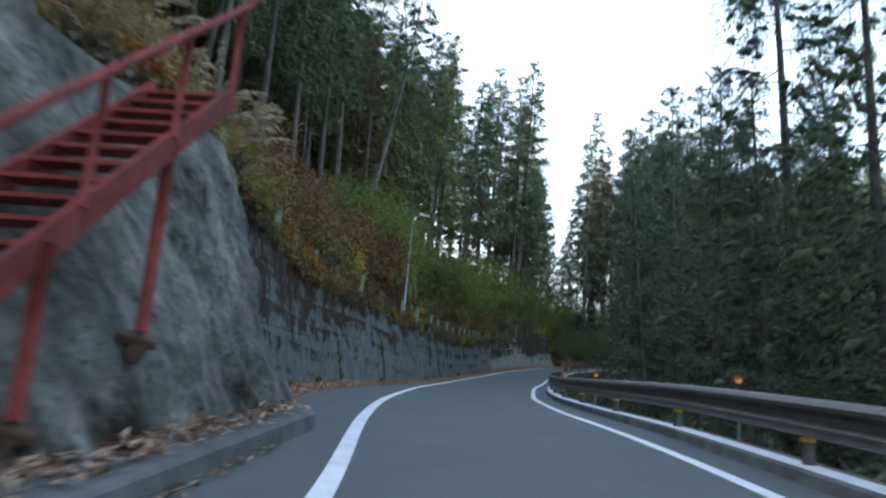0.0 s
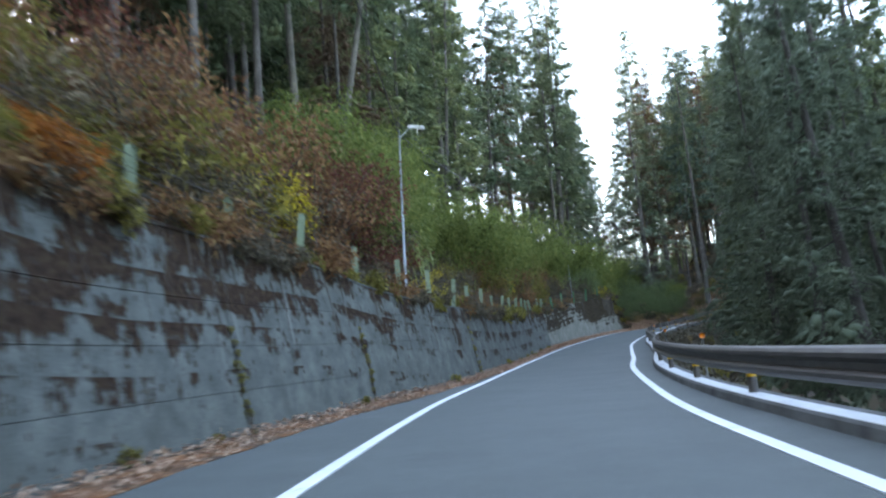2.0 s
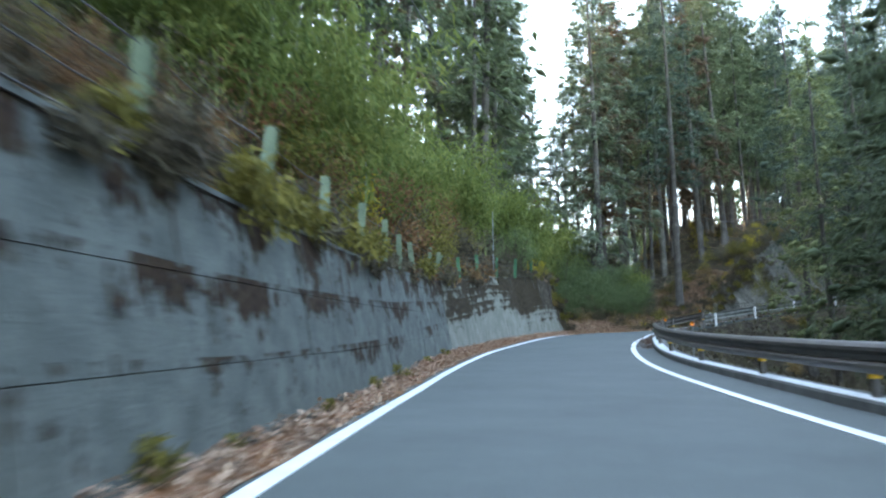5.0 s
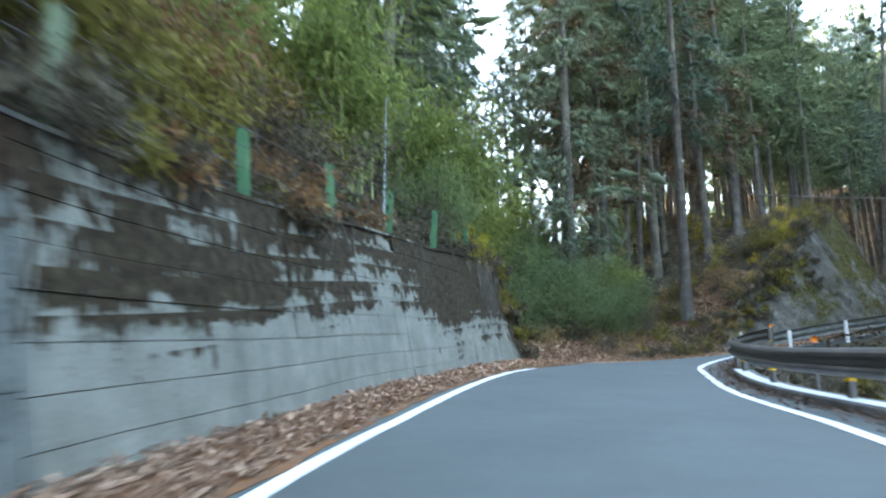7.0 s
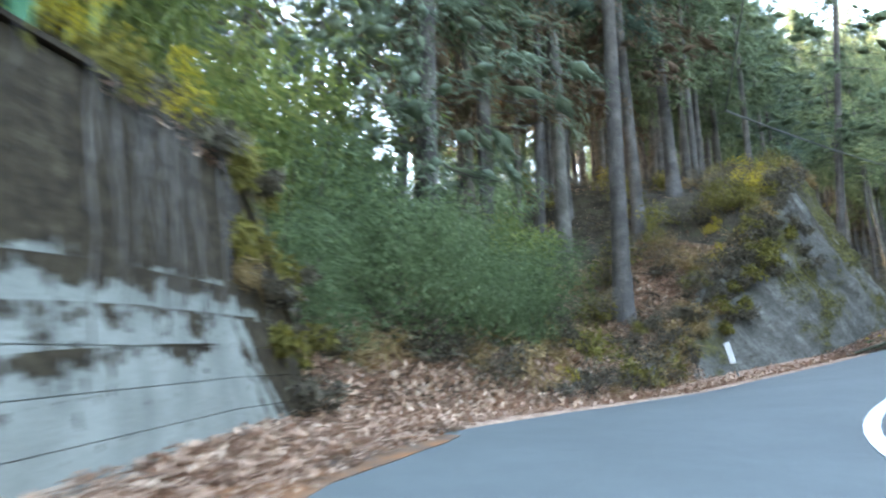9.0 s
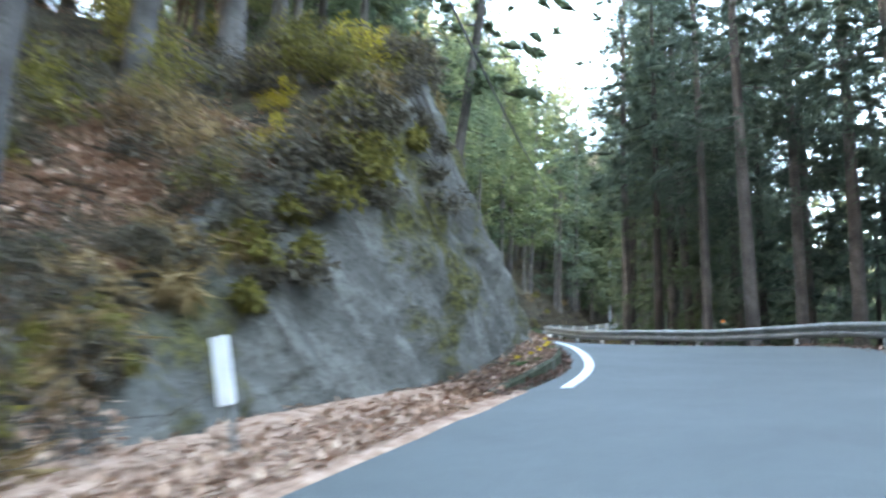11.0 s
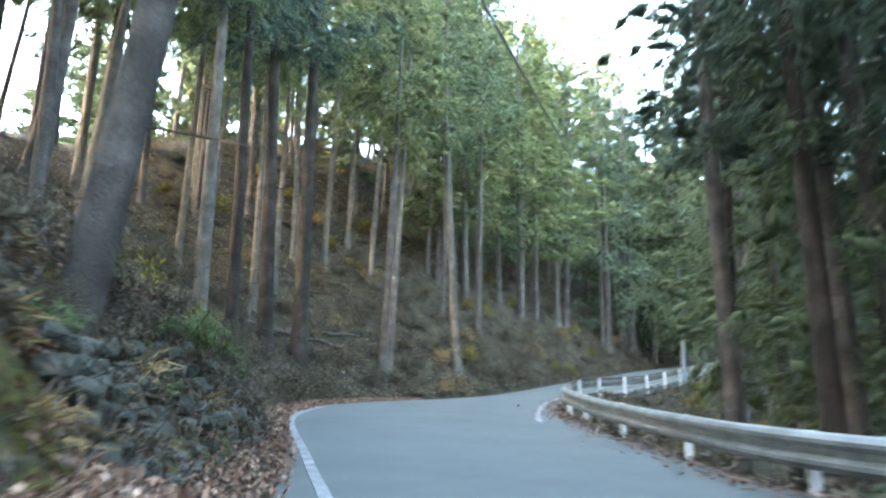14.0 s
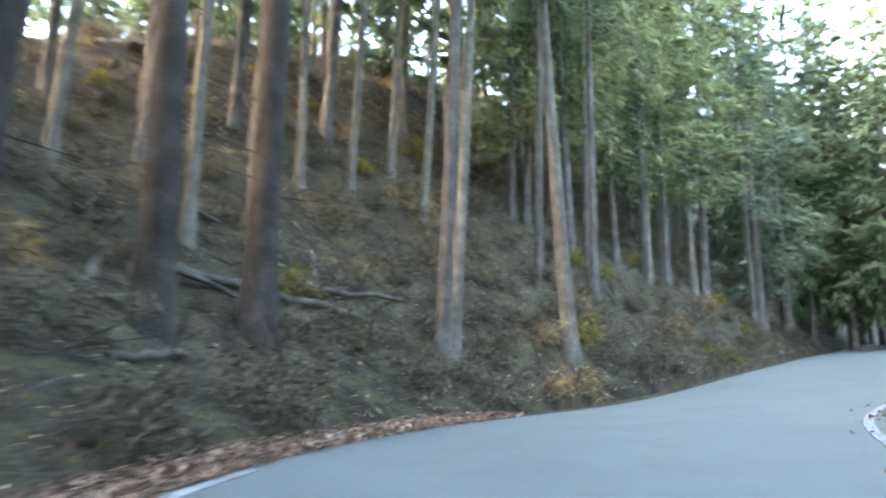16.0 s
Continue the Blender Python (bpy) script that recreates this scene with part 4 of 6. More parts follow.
# trunks that stand where they are plainly seen: kind, place, size
rgt = random.Random(3)
for kind, which, x, y, z in (("tall", 2, 46.9, 105.9, 1.05), ("stem", 1, 48.4, 106.8, 1.0), ("tall", 2, 45.2, 109.8, 1.0), ("stem", 0, 50.8, 108.7, 1.05), ("stem", 0, 52.8, 109.6, 1.15), ("slim", 2, 57.6, 110.6, 1.1), ("slim", 1, 58.2, 110.9, 1.15),
                             ("tall", 2, 62.9, 111.3, 1.1), ("slim", 2, 67.6, 113.9, 1.0), ("slim", 1, 74.8, 116.2, 1.0), ("tall", 2, 79.9, 116.9, 0.95), ("slim", 0, 52.7, 112.4, 1.0), ("slim", 1, 55.0, 114.4, 1.05), ("slim", 0, 57.9, 117.2, 1.05), ("slim", 0, 59.5, 116.9, 1.05),
                             ("slim", 0, 62.3, 118.5, 1.0), ("slim", 1, 61.5, 115.8, 1.0), ("slim", 2, 65.5, 114.6, 1.0), ("slim", 0, 50.5, 120.5, 1.1), ("slim", 2, 51.5, 119.6, 1.1), ("slim", 1, 48.0, 113.5, 1.0), ("slim", 2, 85.2, 116.5, 1.0),
                             ("open", 0, 23.0, 88.8, 1.1), ("tall", 1, 25.2, 94.8, 1.0), ("slim", 2, 22.2, 91.6, 1.0), ("slim", 1, 22.3, 93.2, 1.0), ("slim", 2, 25.0, 96.1, 1.0), ("tall", 1, 31.7, 95.5, 1.0), ("tall", 0, 36.0, 97.0, 1.0),
                             ("open", 0, 44.3, 87.6, 1.0), ("open", 1, 45.9, 86.6, 1.05), ("open", 0, 44.9, 84.9, 1.0), ("open", 1, 45.1, 82.8, 1.05), ("open", 1, 49.2, 86.9, 0.95), ("open", 0, 47.5, 90.0, 0.9), ("tall", 0, 9.0, 82.0, 1.2), ("tall", 1, 7.6, 79.5, 1.25), ("dense", 2, 6.0, 83.5, 1.15),
                             ("tall", 0, 19.4, 94.0, 1.3), ("pine", 1, 20.0, 90.6, 1.3), ("pine", 1, 21.2, 95.0, 1.35), ("tall", 2, 23.4, 92.2, 1.25), ("pine", 1, 26.5, 92.5, 1.25)):
    TAKEN.append((x, y))
    tagged(plant(kind, *locate(x, y), rgt, which, z, 0.8), group="roadside trees")
old = tagged(plant("tall", *locate(40.2, 96.9), rgt, 0, 1.3, 0.5), group="roadside trees")
old.matrix_basis = Matrix.Translation(old.matrix_basis.translation) @ Matrix.Rotation(radians(6), 4, Vector((0.82, 0.57, 0))) @ old.matrix_basis.to_3x3().to_4x4()
TAKEN.append((40.2, 96.9))
for kind, which, x, y, z in (("dense", 0, 11.3, 88, 1.0), ("dense", 1, 13.3, 91, 0.82), ("dense", 2, 16.2, 93, 0.6), ("dense", 0, 14.8, 96, 0.53), ("dense", 1, 12.0, 95.5, 1.1), ("tall", 0, 17.8, 95, 0.75), ("dense", 2, 9.8, 90.5, 1.1), ("dense", 1, 15.2, 90.2, 0.62), ("tall", 1, 18.4, 90.6, 1.0),
                             ("dense", 1, 10.2, 86.2, 1.1), ("dense", 0, 13.6, 98.5, 0.7), ("dense", 1, 16.6, 99, 0.75), ("tall", 2, 20.6, 93.2, 1.0)):
    TAKEN.append((x, y))
    tagged(plant(kind, *locate(x, y), rgt, which, z, 1.0), group="young cedars in the gap")
for kind, which, s, lat, z in (("pine", 0, 30, -12, 1.0), ("pine", 0, 38, -13, 1.05), ("tall", 2, 74.8, -9.5, 1.1), ("dense", 0, 73.4, 15.5, 0.85), ("tall", 0, 80, -10, 1.1), ("tall", 1, 84, -8.5, 1.15), ("pine", 1, 88, -9.5, 1.1),
                               ("tall", 0, 92, -9, 1.05), ("tall", 1, 96, -10.5, 1.0), ("tall", 0, 86, -12.5, 1.1), ("tall", 1, 79, -13.5, 1.15), ("dense", 2, 38, 12, 0.62)):
    p = spot(s * CH, lat * CH)
    TAKEN.append((p.x, p.y))
    tagged(plant(kind, s * CH, lat * CH, rgt, which, z, 1.0), group="roadside trees")

stand(("pine", "tall", "tall"), (5, 64), (-24, -10), 34, 2.4, 51, "trees above the wall", 3.0)
stand(("tall", "broad", "tall"), (64, 98), (-22, -9), 20, 2.4, 60, "trees above the wall", 3.0)
stand(("tall", "pine", "dense", "tall"), (112, 146), (-24, -10), 28, 2.2, 52, "trees on the knoll", 2.0, (1.05, 1.25))
stand(("slim", "slim", "tall"), (147, 180), (-22, -11.0), 16, 2.6, 53, "planted cedars on the hillside")
stand(("slim", "slim", "tall"), (146, 178), (-32, -19), 34, 1.5, 69, "planted cedars on the hillside")
stand(("broad", "slim", "broad"), (184, 225), (-30, -10.5), 30, 2.5, 61, "planted cedars on the hillside")
stand(("dense",), (-8, 55), (8.5, 12), 15, 2.6, 62, "cedars below the road", 1.5, (0.55, 0.7))
stand(("dense", "dense", "broad"), (-8, 44), (13, 24), 16, 2.6, 54, "cedars below the road", 1.5, (0.66, 0.84))
stand(("dense", "dense", "broad"), (44, 96), (12.5, 24), 26, 2.6, 63, "cedars below the road", 1.5, (0.8, 0.95))
stand(("open", "stem", "open"), (100, 162), (9.5, 26), 30, 2.6, 55, "cedars inside the bend", 1.5, (0.8, 1.0))
for kind, which, s, lat, z in (("open", 0, 156, 11.5, 1.0), ("stem", 0, 161, 12, 1.1), ("open", 0, 165.5, 10.2, 1.05), ("stem", 1, 171, 10.5, 1.1), ("stem", 0, 177, 10.2, 1.1), ("stem", 0, 184, 9, 1.1), ("dense", 2, 190, 8.6, 1.1), ("dense", 0, 196, 8.4, 1.15), ("dense", 2, 203, 8, 1.15), ("broad", 0, 193, -10.5, 1.2),
                               ("broad", 0, 201, -9.5, 1.2), ("broad", 0, 209, -8.5, 1.25), ("dense", 2, 213, 7.5, 1.0), ("dense", 0, 221, 7.5, 1.1),
                               ("dense", 2, 222, -6, 1.2),
                               ("dense", 0, 46, 11.5, 0.84), ("dense", 2, 49, 13.2, 0.82), ("dense", 1, 51.5, 11, 0.9), ("dense", 0, 54, 12.8, 0.86), ("dense", 2, 57, 11.2, 0.82), ("dense", 1, 59.5, 13.4, 0.9), ("dense", 0, 62, 11.6, 0.84), ("dense", 2, 66, 12.4, 0.84), ("dense", 1, 70, 12, 0.9),
                               ("pine", 1, 108, -16, 1.0), ("pine", 1, 114, -18, 1.05), ("pine", 1, 120, -15, 1.0), ("pine", 1, 126, -19, 1.05), ("pine", 1, 132, -16, 1.0), ("pine", 1, 102, -20, 1.1), ("pine", 1, 98, -15, 1.0), ("pine", 1, 117, -22, 1.1)):
    p = spot(s * CH, lat * CH)
    TAKEN.append((p.x, p.y))
    tagged(plant(kind, s * CH, lat * CH, rgt, which, z, 1.0), group="roadside trees")
stand(("broad", "dense", "broad"), (188, 216), (-15, -9.5), 9, 3.0, 64, "planted cedars on the hillside", 1.5, (1.0, 1.25))
for kind, which, x, y, z in (("dense", 2, 8.2, 80.5, 1.3), ("dense", 0, 7.9, 84.6, 1.35), ("dense", 0, 5.4, 87.0, 1.35), ("dense", 0, 9.6, 19.8, 0.95), ("dense", 2, 9.4, 15.5, 0.84), ("dense", 0, 86, 116.5, 1.2), ("dense", 2, 92, 118.5, 1.25), ("dense", 0, 98, 118.2, 1.3), ("dense", 2, 104, 119.5, 1.3),
                             ("dense", 0, 110, 119.5, 1.3), ("dense", 2, 113.5, 116.5, 1.35), ("dense", 0, 111, 112.5, 1.3), ("dense", 2, 104, 110.5, 1.3), ("dense", 0, 96, 108, 1.3), ("broad", 0, 70.5, 117.4, 1.2), ("broad", 1, 77.5, 117.2, 1.2)):
    TAKEN.append((x, y))
    tagged(plant(kind, *locate(x, y), rgt, which, z, 1.0), group="roadside trees")
stand(("stem", "dense", "stem"), (126, 141), (-24, -11), 10, 2.0, 67, "trees on the knoll", 2.0, (1.0, 1.2))
stand(("stem", "open"), (120, 166), (10, 18), 8, 2.6, 66, "cedars inside the bend", 1.5, (0.95, 1.1))
for kind, which, x, y, z in (("dense", 2, 53, 93.2, 0.95), ("dense", 0, 55, 91.3, 0.9), ("dense", 2, 57, 94.6, 1.0), ("dense", 0, 52, 90, 0.95), ("dense", 2, 58.5, 91.5, 1.0), ("dense", 0, 50.8, 87.8, 0.9), ("dense", 2, 60, 96.5, 0.95)):
    TAKEN.append((x, y))
    tagged(plant(kind, *locate(x, y), rgt, which, z, 1.0), group="cedars inside the bend")
for kind, which, x, y, z in (("broad", 1, 67.6, 117.6, 1.0), ("broad", 0, 71.2, 118.6, 1.05), ("broad", 1, 73.4, 116.9, 1.0), ("broad", 0, 76.6, 116.4, 1.05), ("slim", 2, 69.6, 115.6, 1.1),
                             ("tall", 0, 31.2, 97.0, 1.05), ("tall", 1, 34.2, 98.0, 1.1), ("tall", 0, 36.8, 99.6, 1.05), ("tall", 1, 29.0, 96.8, 1.1), ("tall", 0, 33.0, 101.0, 1.1), ("tall", 1, 38.4, 101.5, 1.1), ("tall", 0, 27.2, 99.4, 1.1),
                             ("tall", 0, 41.0, 105.2, 1.2), ("tall", 1, 43.4, 107.8, 1.25), ("tall", 0, 43.0, 111.8, 1.2), ("tall", 1, 46.6, 112.8, 1.2), ("tall", 0, 39.6, 108.8, 1.2), ("tall", 1, 57.0, 118.4, 1.3), ("tall", 0, 60.4, 119.8, 1.3), ("tall", 1, 54.2, 119.8, 1.3)):
    TAKEN.append((x, y))
    tagged(plant(kind, *locate(x, y), rgt, which, z, 1.0), group="planted cedars on the hillside")
stand(("dense", "open"), (118, 175), (20, 46), 26, 3.0, 68, "cedars inside the bend", 1.5, (0.8, 1.0))
stand(("open", "stem"), (172, 215), (10, 20), 12, 2.8, 56, "cedars below the far road", 1.5, (0.85, 1.05))


def far_woods():
    """Woods farther off, all in one: trunks, and crowns of larger sprays."""
    rg = random.Random(57)
    kinds = [conifer_data(71, 21, 0.12, 2.8, 0.2, 0.7), conifer_data(72, 19, 0.2, 2.5, 0.18, 0.7), conifer_data(73, 23, 0.15, 2.7, 0.2, 0.7)]
    tv, tf, cs, ws, allcores = [], [], [], [], []
    for s_range, lat_range, count in (((5, 105), (-60, -22), 150), ((188, 226), (-75, -33), 40), ((222, 256), (-45, 30), 70), ((-38, 98), (24, 70), 70), ((98, 225), (28, 80), 90), ((-38, 0), (8, 24), 14)):
        for _ in range(count):
            v, f, _, _, c, w, lumps = rg.choice(kinds)
            p, z, a = ground_at(rg.uniform(*s_range) * CH, rg.uniform(*lat_range) * CH), rg.uniform(0.8, 1.15), rg.uniform(0, 6.28)
            if lat_range[0] < 0 and in_gap(p.x, p.y):
                continue
            turn = np.array(((math.cos(a), -math.sin(a), 0), (math.sin(a), math.cos(a), 0), (0, 0, 1))) * z
            f0 = len(tv)
            short = 9 * 14
            tv += [Vector(turn @ np.array(q)) + p for q in v[:short]]
            tf += [tuple(k + f0 for k in q) for q in f[:9 * 13]]
            keep = slice(None, None, 4)
            cs.append(c[keep] @ turn.T + np.array(p))
            ws.append(w[keep] @ turn.T)
            allcores += [(turn @ q + np.array(p), r @ turn.T * 1.5) for q, r in lumps[::2]]
    ob = tagged(empty("far_woods"), "dark cedar woods on the slopes farther off", "woods", kind="stuff")
    put("trunks", mesh_of("trunks", tv, tf, BARK, smooth=True), ob)
    put("foliage", leaves_mesh("foliage", np.concatenate(cs), np.concatenate(ws), 0.6, 0.26, CEDAR, 5, allcores, True), ob)


far_woods()


def bare_tree(x, y, height, seed):
    """A leafless tree: a trunk that forks again and again."""
    rg = random.Random(seed)
    v, f = [], []

    def grow_limb(p, way, length, radius, level):
        nonlocal v, f
        end = p + way * length
        mid = p + way * length * 0.5 + Vector((rg.gauss(0, 0.04), rg.gauss(0, 0.04), 0)) * length
        bv, bf = tube_data([p, mid, end], [radius, radius * 0.8, radius * 0.6], 5 if level < 3 else 3, len(v))
        v, f = v + bv, f + bf
        if level < 6:
            for _ in range(2 if level else 3):
                w = (way + Vector((rg.gauss(0, 0.32), rg.gauss(0, 0.32), rg.gauss(0.12, 0.15)))).normalized()
                grow_limb(end if rg.random() < 0.6 else mid, w, length * rg.uniform(0.6, 0.82), radius * 0.58, level + 1)

    grow_limb(Vector((0, 0, -0.4)), Vector((0, 0, 1)), height * 0.3, height * 0.011, 0)
    ob = tagged(empty("bare_tree", Matrix.Translation(ground_at(*locate(x, y)))), "leafless broadleaf tree with fine upright branches", "tree", "bare trees")
    tagged(put("limb", mesh_of("limb", v, f, PALEBARK, smooth=True), ob), kind="stuff")


for a in ((20.5, 98.0, 17, 1), (18.5, 93.0, 15, 2), (23, 104.0, 18, 3), (14.5, 90.0, 14, 4)):
    bare_tree(*a)


# ---- shrubs, bamboo and grasses ----
FALLEN = grainy("carpet of fallen leaves", [(0.3, (0.13, 0.08, 0.056)), (0.45, (0.3, 0.185, 0.125)), (0.58, (0.43, 0.29, 0.21)), (0.7, (0.52, 0.4, 0.31))], 7.0, 0.9, 26, 0.8)
def bush_data(seed, width, height, lobes, leaves, size, hang=0.0, stems=9):
    """Thin stems and leaves in uneven lobes, with gaps between them."""
    rg = np.random.default_rng(seed)
    tv, tf = [], []
    cs, ws = [], []
    for k in range(lobes):
        az, rr = rg.uniform(0, 6.28), math.sqrt(rg.random()) * width * 0.42
        c = np.array((math.cos(az) * rr, math.sin(az) * rr, height * rg.uniform(0.12, 0.85) * (1 - 0.5 * (rr / width) ** 2)))
        r = np.array((1, 1, 0.8)) * width * rg.uniform(0.14, 0.27)
        n = leaves // lobes
        d = rg.normal(size=(n, 3))
        d /= np.linalg.norm(d, axis=1, keepdims=True)
        cs.append(c + d * r * (rg.random((n, 1)) ** 0.45) * rg.uniform(0.8, 1.25, (n, 1)))
        ws.append(d * 0.7 + rg.normal(0, 0.6, (n, 3)) + np.array((0, 0, -0.25 - hang)))
        if k < stems:
            mid = c * 0.55 + np.array((0, 0, -0.05 * height)) + rg.normal(0, 0.05, 3)
            bv, bf = tube_data([(0, 0, -0.3), mid, c, c + (c - mid) * 0.5], [0.022, 0.016, 0.01, 0.003], 4, len(tv))
            tv, tf = tv + bv, tf + bf
    return tv, tf, np.concatenate(cs), np.concatenate(ws)


BUSH_LEAVES = {}


def bush_kind(name, label, category, seed, width, height, lobes, leaves, size, leaf, hang=0.0, slim=0.45):
    tv, tf, cs, ws = bush_data(seed, width, height, lobes, leaves, size, hang)
    ob = tagged(empty(name, pose(0, 0, -200)), label, category)
    BUSH_LEAVES[name + label] = (cs, ws, size, size * slim, leaf)
    tagged(put("stem", mesh_of("stem", tv, tf, TWIG, smooth=True), ob), kind="stuff")
    put("foliage", leaves_mesh("foliage", cs, ws, size, size * slim, leaf, seed, (), True), ob)
    return ob


def bamboo_kind(seed, height, culms):
    rg = np.random.default_rng(seed)
    ob = tagged(empty("bamboo", pose(0, 0, -200)), "clump of arching bamboo with light green leaves", "bamboo")
    cs, ws = [], []
    for _ in range(culms):
        az, h = rg.uniform(0, 6.28), height * rg.uniform(0.6, 1.1)
        out = np.array((math.cos(az), math.sin(az), 0)) * rg.uniform(0.15, 0.5) * h
        root = np.array((*rg.normal(0, 0.45, 2), -0.3))
        pts = [root + out * u ** 2.6 + np.array((0, 0, h * (u - 0.22 * u ** 4))) for u in np.linspace(0, 1, 9)]
        tube("culm", pts, list(np.linspace(0.022, 0.003, 9)), BAMBOOCULM, ob, 5)
        for u in np.linspace(0.28, 1.0, 26):
            c = root + out * u ** 2.6 + np.array((0, 0, h * (u - 0.22 * u ** 4)))
            n = 8
            tw = rg.normal(0, 0.3 + 0.25 * (1 - u), (n, 3)) * h * 0.16
            cs.append(c + tw)
            ws.append(tw * 0.8 + rg.normal(0, 0.25, (n, 3)) + np.array((0, 0, -0.3)))
    put("foliage", leaves_mesh("foliage", np.concatenate(cs), np.concatenate(ws), 0.28, 0.055, BAMBOO, seed, (), True), ob)
    return ob


def plume_kind(seed):
    """Pampas grass: long arching blades and pale nodding plumes."""
    rg = np.random.default_rng(seed)
    ob = tagged(empty("pampas_grass", pose(0, 0, -200)), "tuft of dry pampas grass with pale plumes", "grass")
    cs, ws, pc, pw = [], [], [], []
    tv, tf = [], []
    for k in range(110):
        az, h, r = rg.uniform(0, 6.28), rg.uniform(0.5, 1.3), rg.uniform(0.2, 0.9)
        out = np.array((math.cos(az), math.sin(az), 0)) * r
        root = np.array((*rg.normal(0, 0.16, 2), -0.1))
        for u in (0.0, 0.33, 0.66):
            cs.append(root + out * u ** 2 + np.array((0, 0, h * (u - 0.3 * u ** 3))))
            v = u + 0.33
            ws.append(root + out * v ** 2 + np.array((0, 0, h * (v - 0.3 * v ** 3))) - cs[-1])
    for k in range(9):
        az, h = rg.uniform(0, 6.28), rg.uniform(1.2, 1.9)
        out = np.array((math.cos(az), math.sin(az), 0)) * rg.uniform(0.2, 0.7)
        root = np.array((*rg.normal(0, 0.12, 2), -0.1))
        pts = [root + out * u ** 2 + np.array((0, 0, h * u)) for u in (0, 0.35, 0.7, 0.85)]
        bv, bf = tube_data(pts, [0.006, 0.005, 0.004, 0.003], 3, len(tv))
        tv, tf = tv + bv, tf + bf
        side = np.array((math.cos(az + 0.6), math.sin(az + 0.6), 0))
        for q in range(40):
            u = rg.random()
            c = root + out * (0.82 + 0.2 * u) ** 2 * 1.1 + side * 0.16 * u * u + np.array((0, 0, h * (0.82 + 0.2 * u - 0.1 * u * u)))
            pc.append(c + rg.normal(0, 0.01, 3))
            pw.append(side * 0.9 + out * 0.3 + rg.normal(0, 0.18, 3) + np.array((0, 0, 0.5 - 0.9 * u)))
    put("stalk", mesh_of("stalk", tv, tf, DRYGRASS), ob)
    put("grass_blade", leaves_mesh("grass_blade", cs, ws, 0.42, 0.016, DRYGRASS, seed), ob)
    put("plume", leaves_mesh("plume", pc, pw, 0.15, 0.03, PLUME, seed), ob)
    return ob


BAMBOOCULM = grainy("bamboo stem", [(0.3, (0.12, 0.17, 0.04)), (0.7, (0.24, 0.28, 0.08))], 4.0, 0.5, 30, 0)
BUSH = {
    "olive": bush_kind("shrub", "yellow-green shrub with drooping leaves on the bank", "shrub", 81, 2.0, 1.5, 14, 1900, 0.1, OLIVELEAF, 0.3),
    "yellow": bush_kind("shrub", "shrub with bright yellow autumn leaves", "shrub", 82, 1.9, 1.6, 12, 1300, 0.1, YELLOWLEAF, 0.2),
    "orange": bush_kind("shrub", "shrub with orange autumn leaves hanging over the wall", "shrub", 83, 1.5, 1.2, 11, 1400, 0.09, ORANGELEAF, 0.4),
    "rust": bush_kind("shrub", "shrub with russet autumn leaves", "shrub", 84, 2.2, 1.8, 14, 1900, 0.09, RUSTLEAF, 0.1),
    "maroon": bush_kind("shrub", "shrub with dark red autumn leaves", "shrub", 93, 2.2, 2.0, 15, 1900, 0.09, MAROONLEAF, 0.1),
    "dry": bush_kind("shrub", "dry brown tangle of undergrowth", "shrub", 85, 2.2, 1.3, 14, 1900, 0.1, DRYLEAF, 0.1, 0.3),
    "straw": bush_kind("shrub", "tangle of dry straw-coloured stems", "shrub", 86, 1.9, 1.2, 13, 1100, 0.2, DRYGRASS, 0.2, 0.12),
    "green": bush_kind("shrub", "rounded evergreen shrub with dense green leaves", "shrub", 87, 3.0, 2.4, 36, 9500, 0.11, GREENLEAF, 0.35, 0.22),
    "fern": bush_kind("fern", "low bright green fern at the kerb", "fern", 88, 0.7, 0.4, 8, 260, 0.16, GREENLEAF, 0.1, 0.25),
    "weed": bush_kind("weed", "small yellow-green weed on the concrete", "weed", 89, 0.5, 0.4, 6, 160, 0.09, OLIVELEAF, 0.2),
    "bamboo": bamboo_kind(90, 5.0, 16),
    "bamboo2": bamboo_kind(91, 3.4, 12),
    "plume": plume_kind(92),
}
BUSH_USED = set()


def grow(kind, p, rg, scale=1.0, group="", tilt=(0, 0), turn=None):
    ob = BUSH[kind]
    m = Matrix.Translation(p) @ pose(0, 0, 0, tilt[0], tilt[1], rg.uniform(0, 360) if turn is None else turn) @ Matrix.Diagonal((scale, scale, scale, 1))
    if kind in BUSH_USED:
        ob = copy_thing(ob, m)
    BUSH_USED.add(kind)
    ob.matrix_basis = m
    if group:
        tagged(ob, group=group)
    return ob


MASS = {}


def heap(kind, p, rg, scale):
    """One more plant for the growth too thick to count."""
    MASS.setdefault(kind, []).append((p, scale, rg.uniform(0, 6.28)))


def build_mass():
    for kind, places in MASS.items():
        ob = BUSH[kind]
        cs, ws, ln, wd, leaf = BUSH_LEAVES["shrub" + ob["label"] if kind not in ("fern", "weed") else kind + ob["label"]]
        allc, allw = [], []
        for p, z, a in places:
            turn = np.array(((math.cos(a), -math.sin(a), 0), (math.sin(a), math.cos(a), 0), (0, 0, 1))) * z
            allc.append(cs[::5] @ turn.T + np.array(p))
            allw.append(ws[::5] @ turn.T)
        me = leaves_mesh("thicket", np.concatenate(allc), np.concatenate(allw), ln * 1.3, wd * 1.3, leaf, 3, (), True)
        tagged(put("thicket", me), "thick undergrowth of " + ob["label"].split(" on ")[0].replace("shrub with ", "").replace("tangle of ", ""), "undergrowth", kind="stuff")


def behind(s, d):
    """A place d metres behind the top of the wall, at station s (table units)."""
    return ground_at(s * CH, left_top(s * CH) - d)


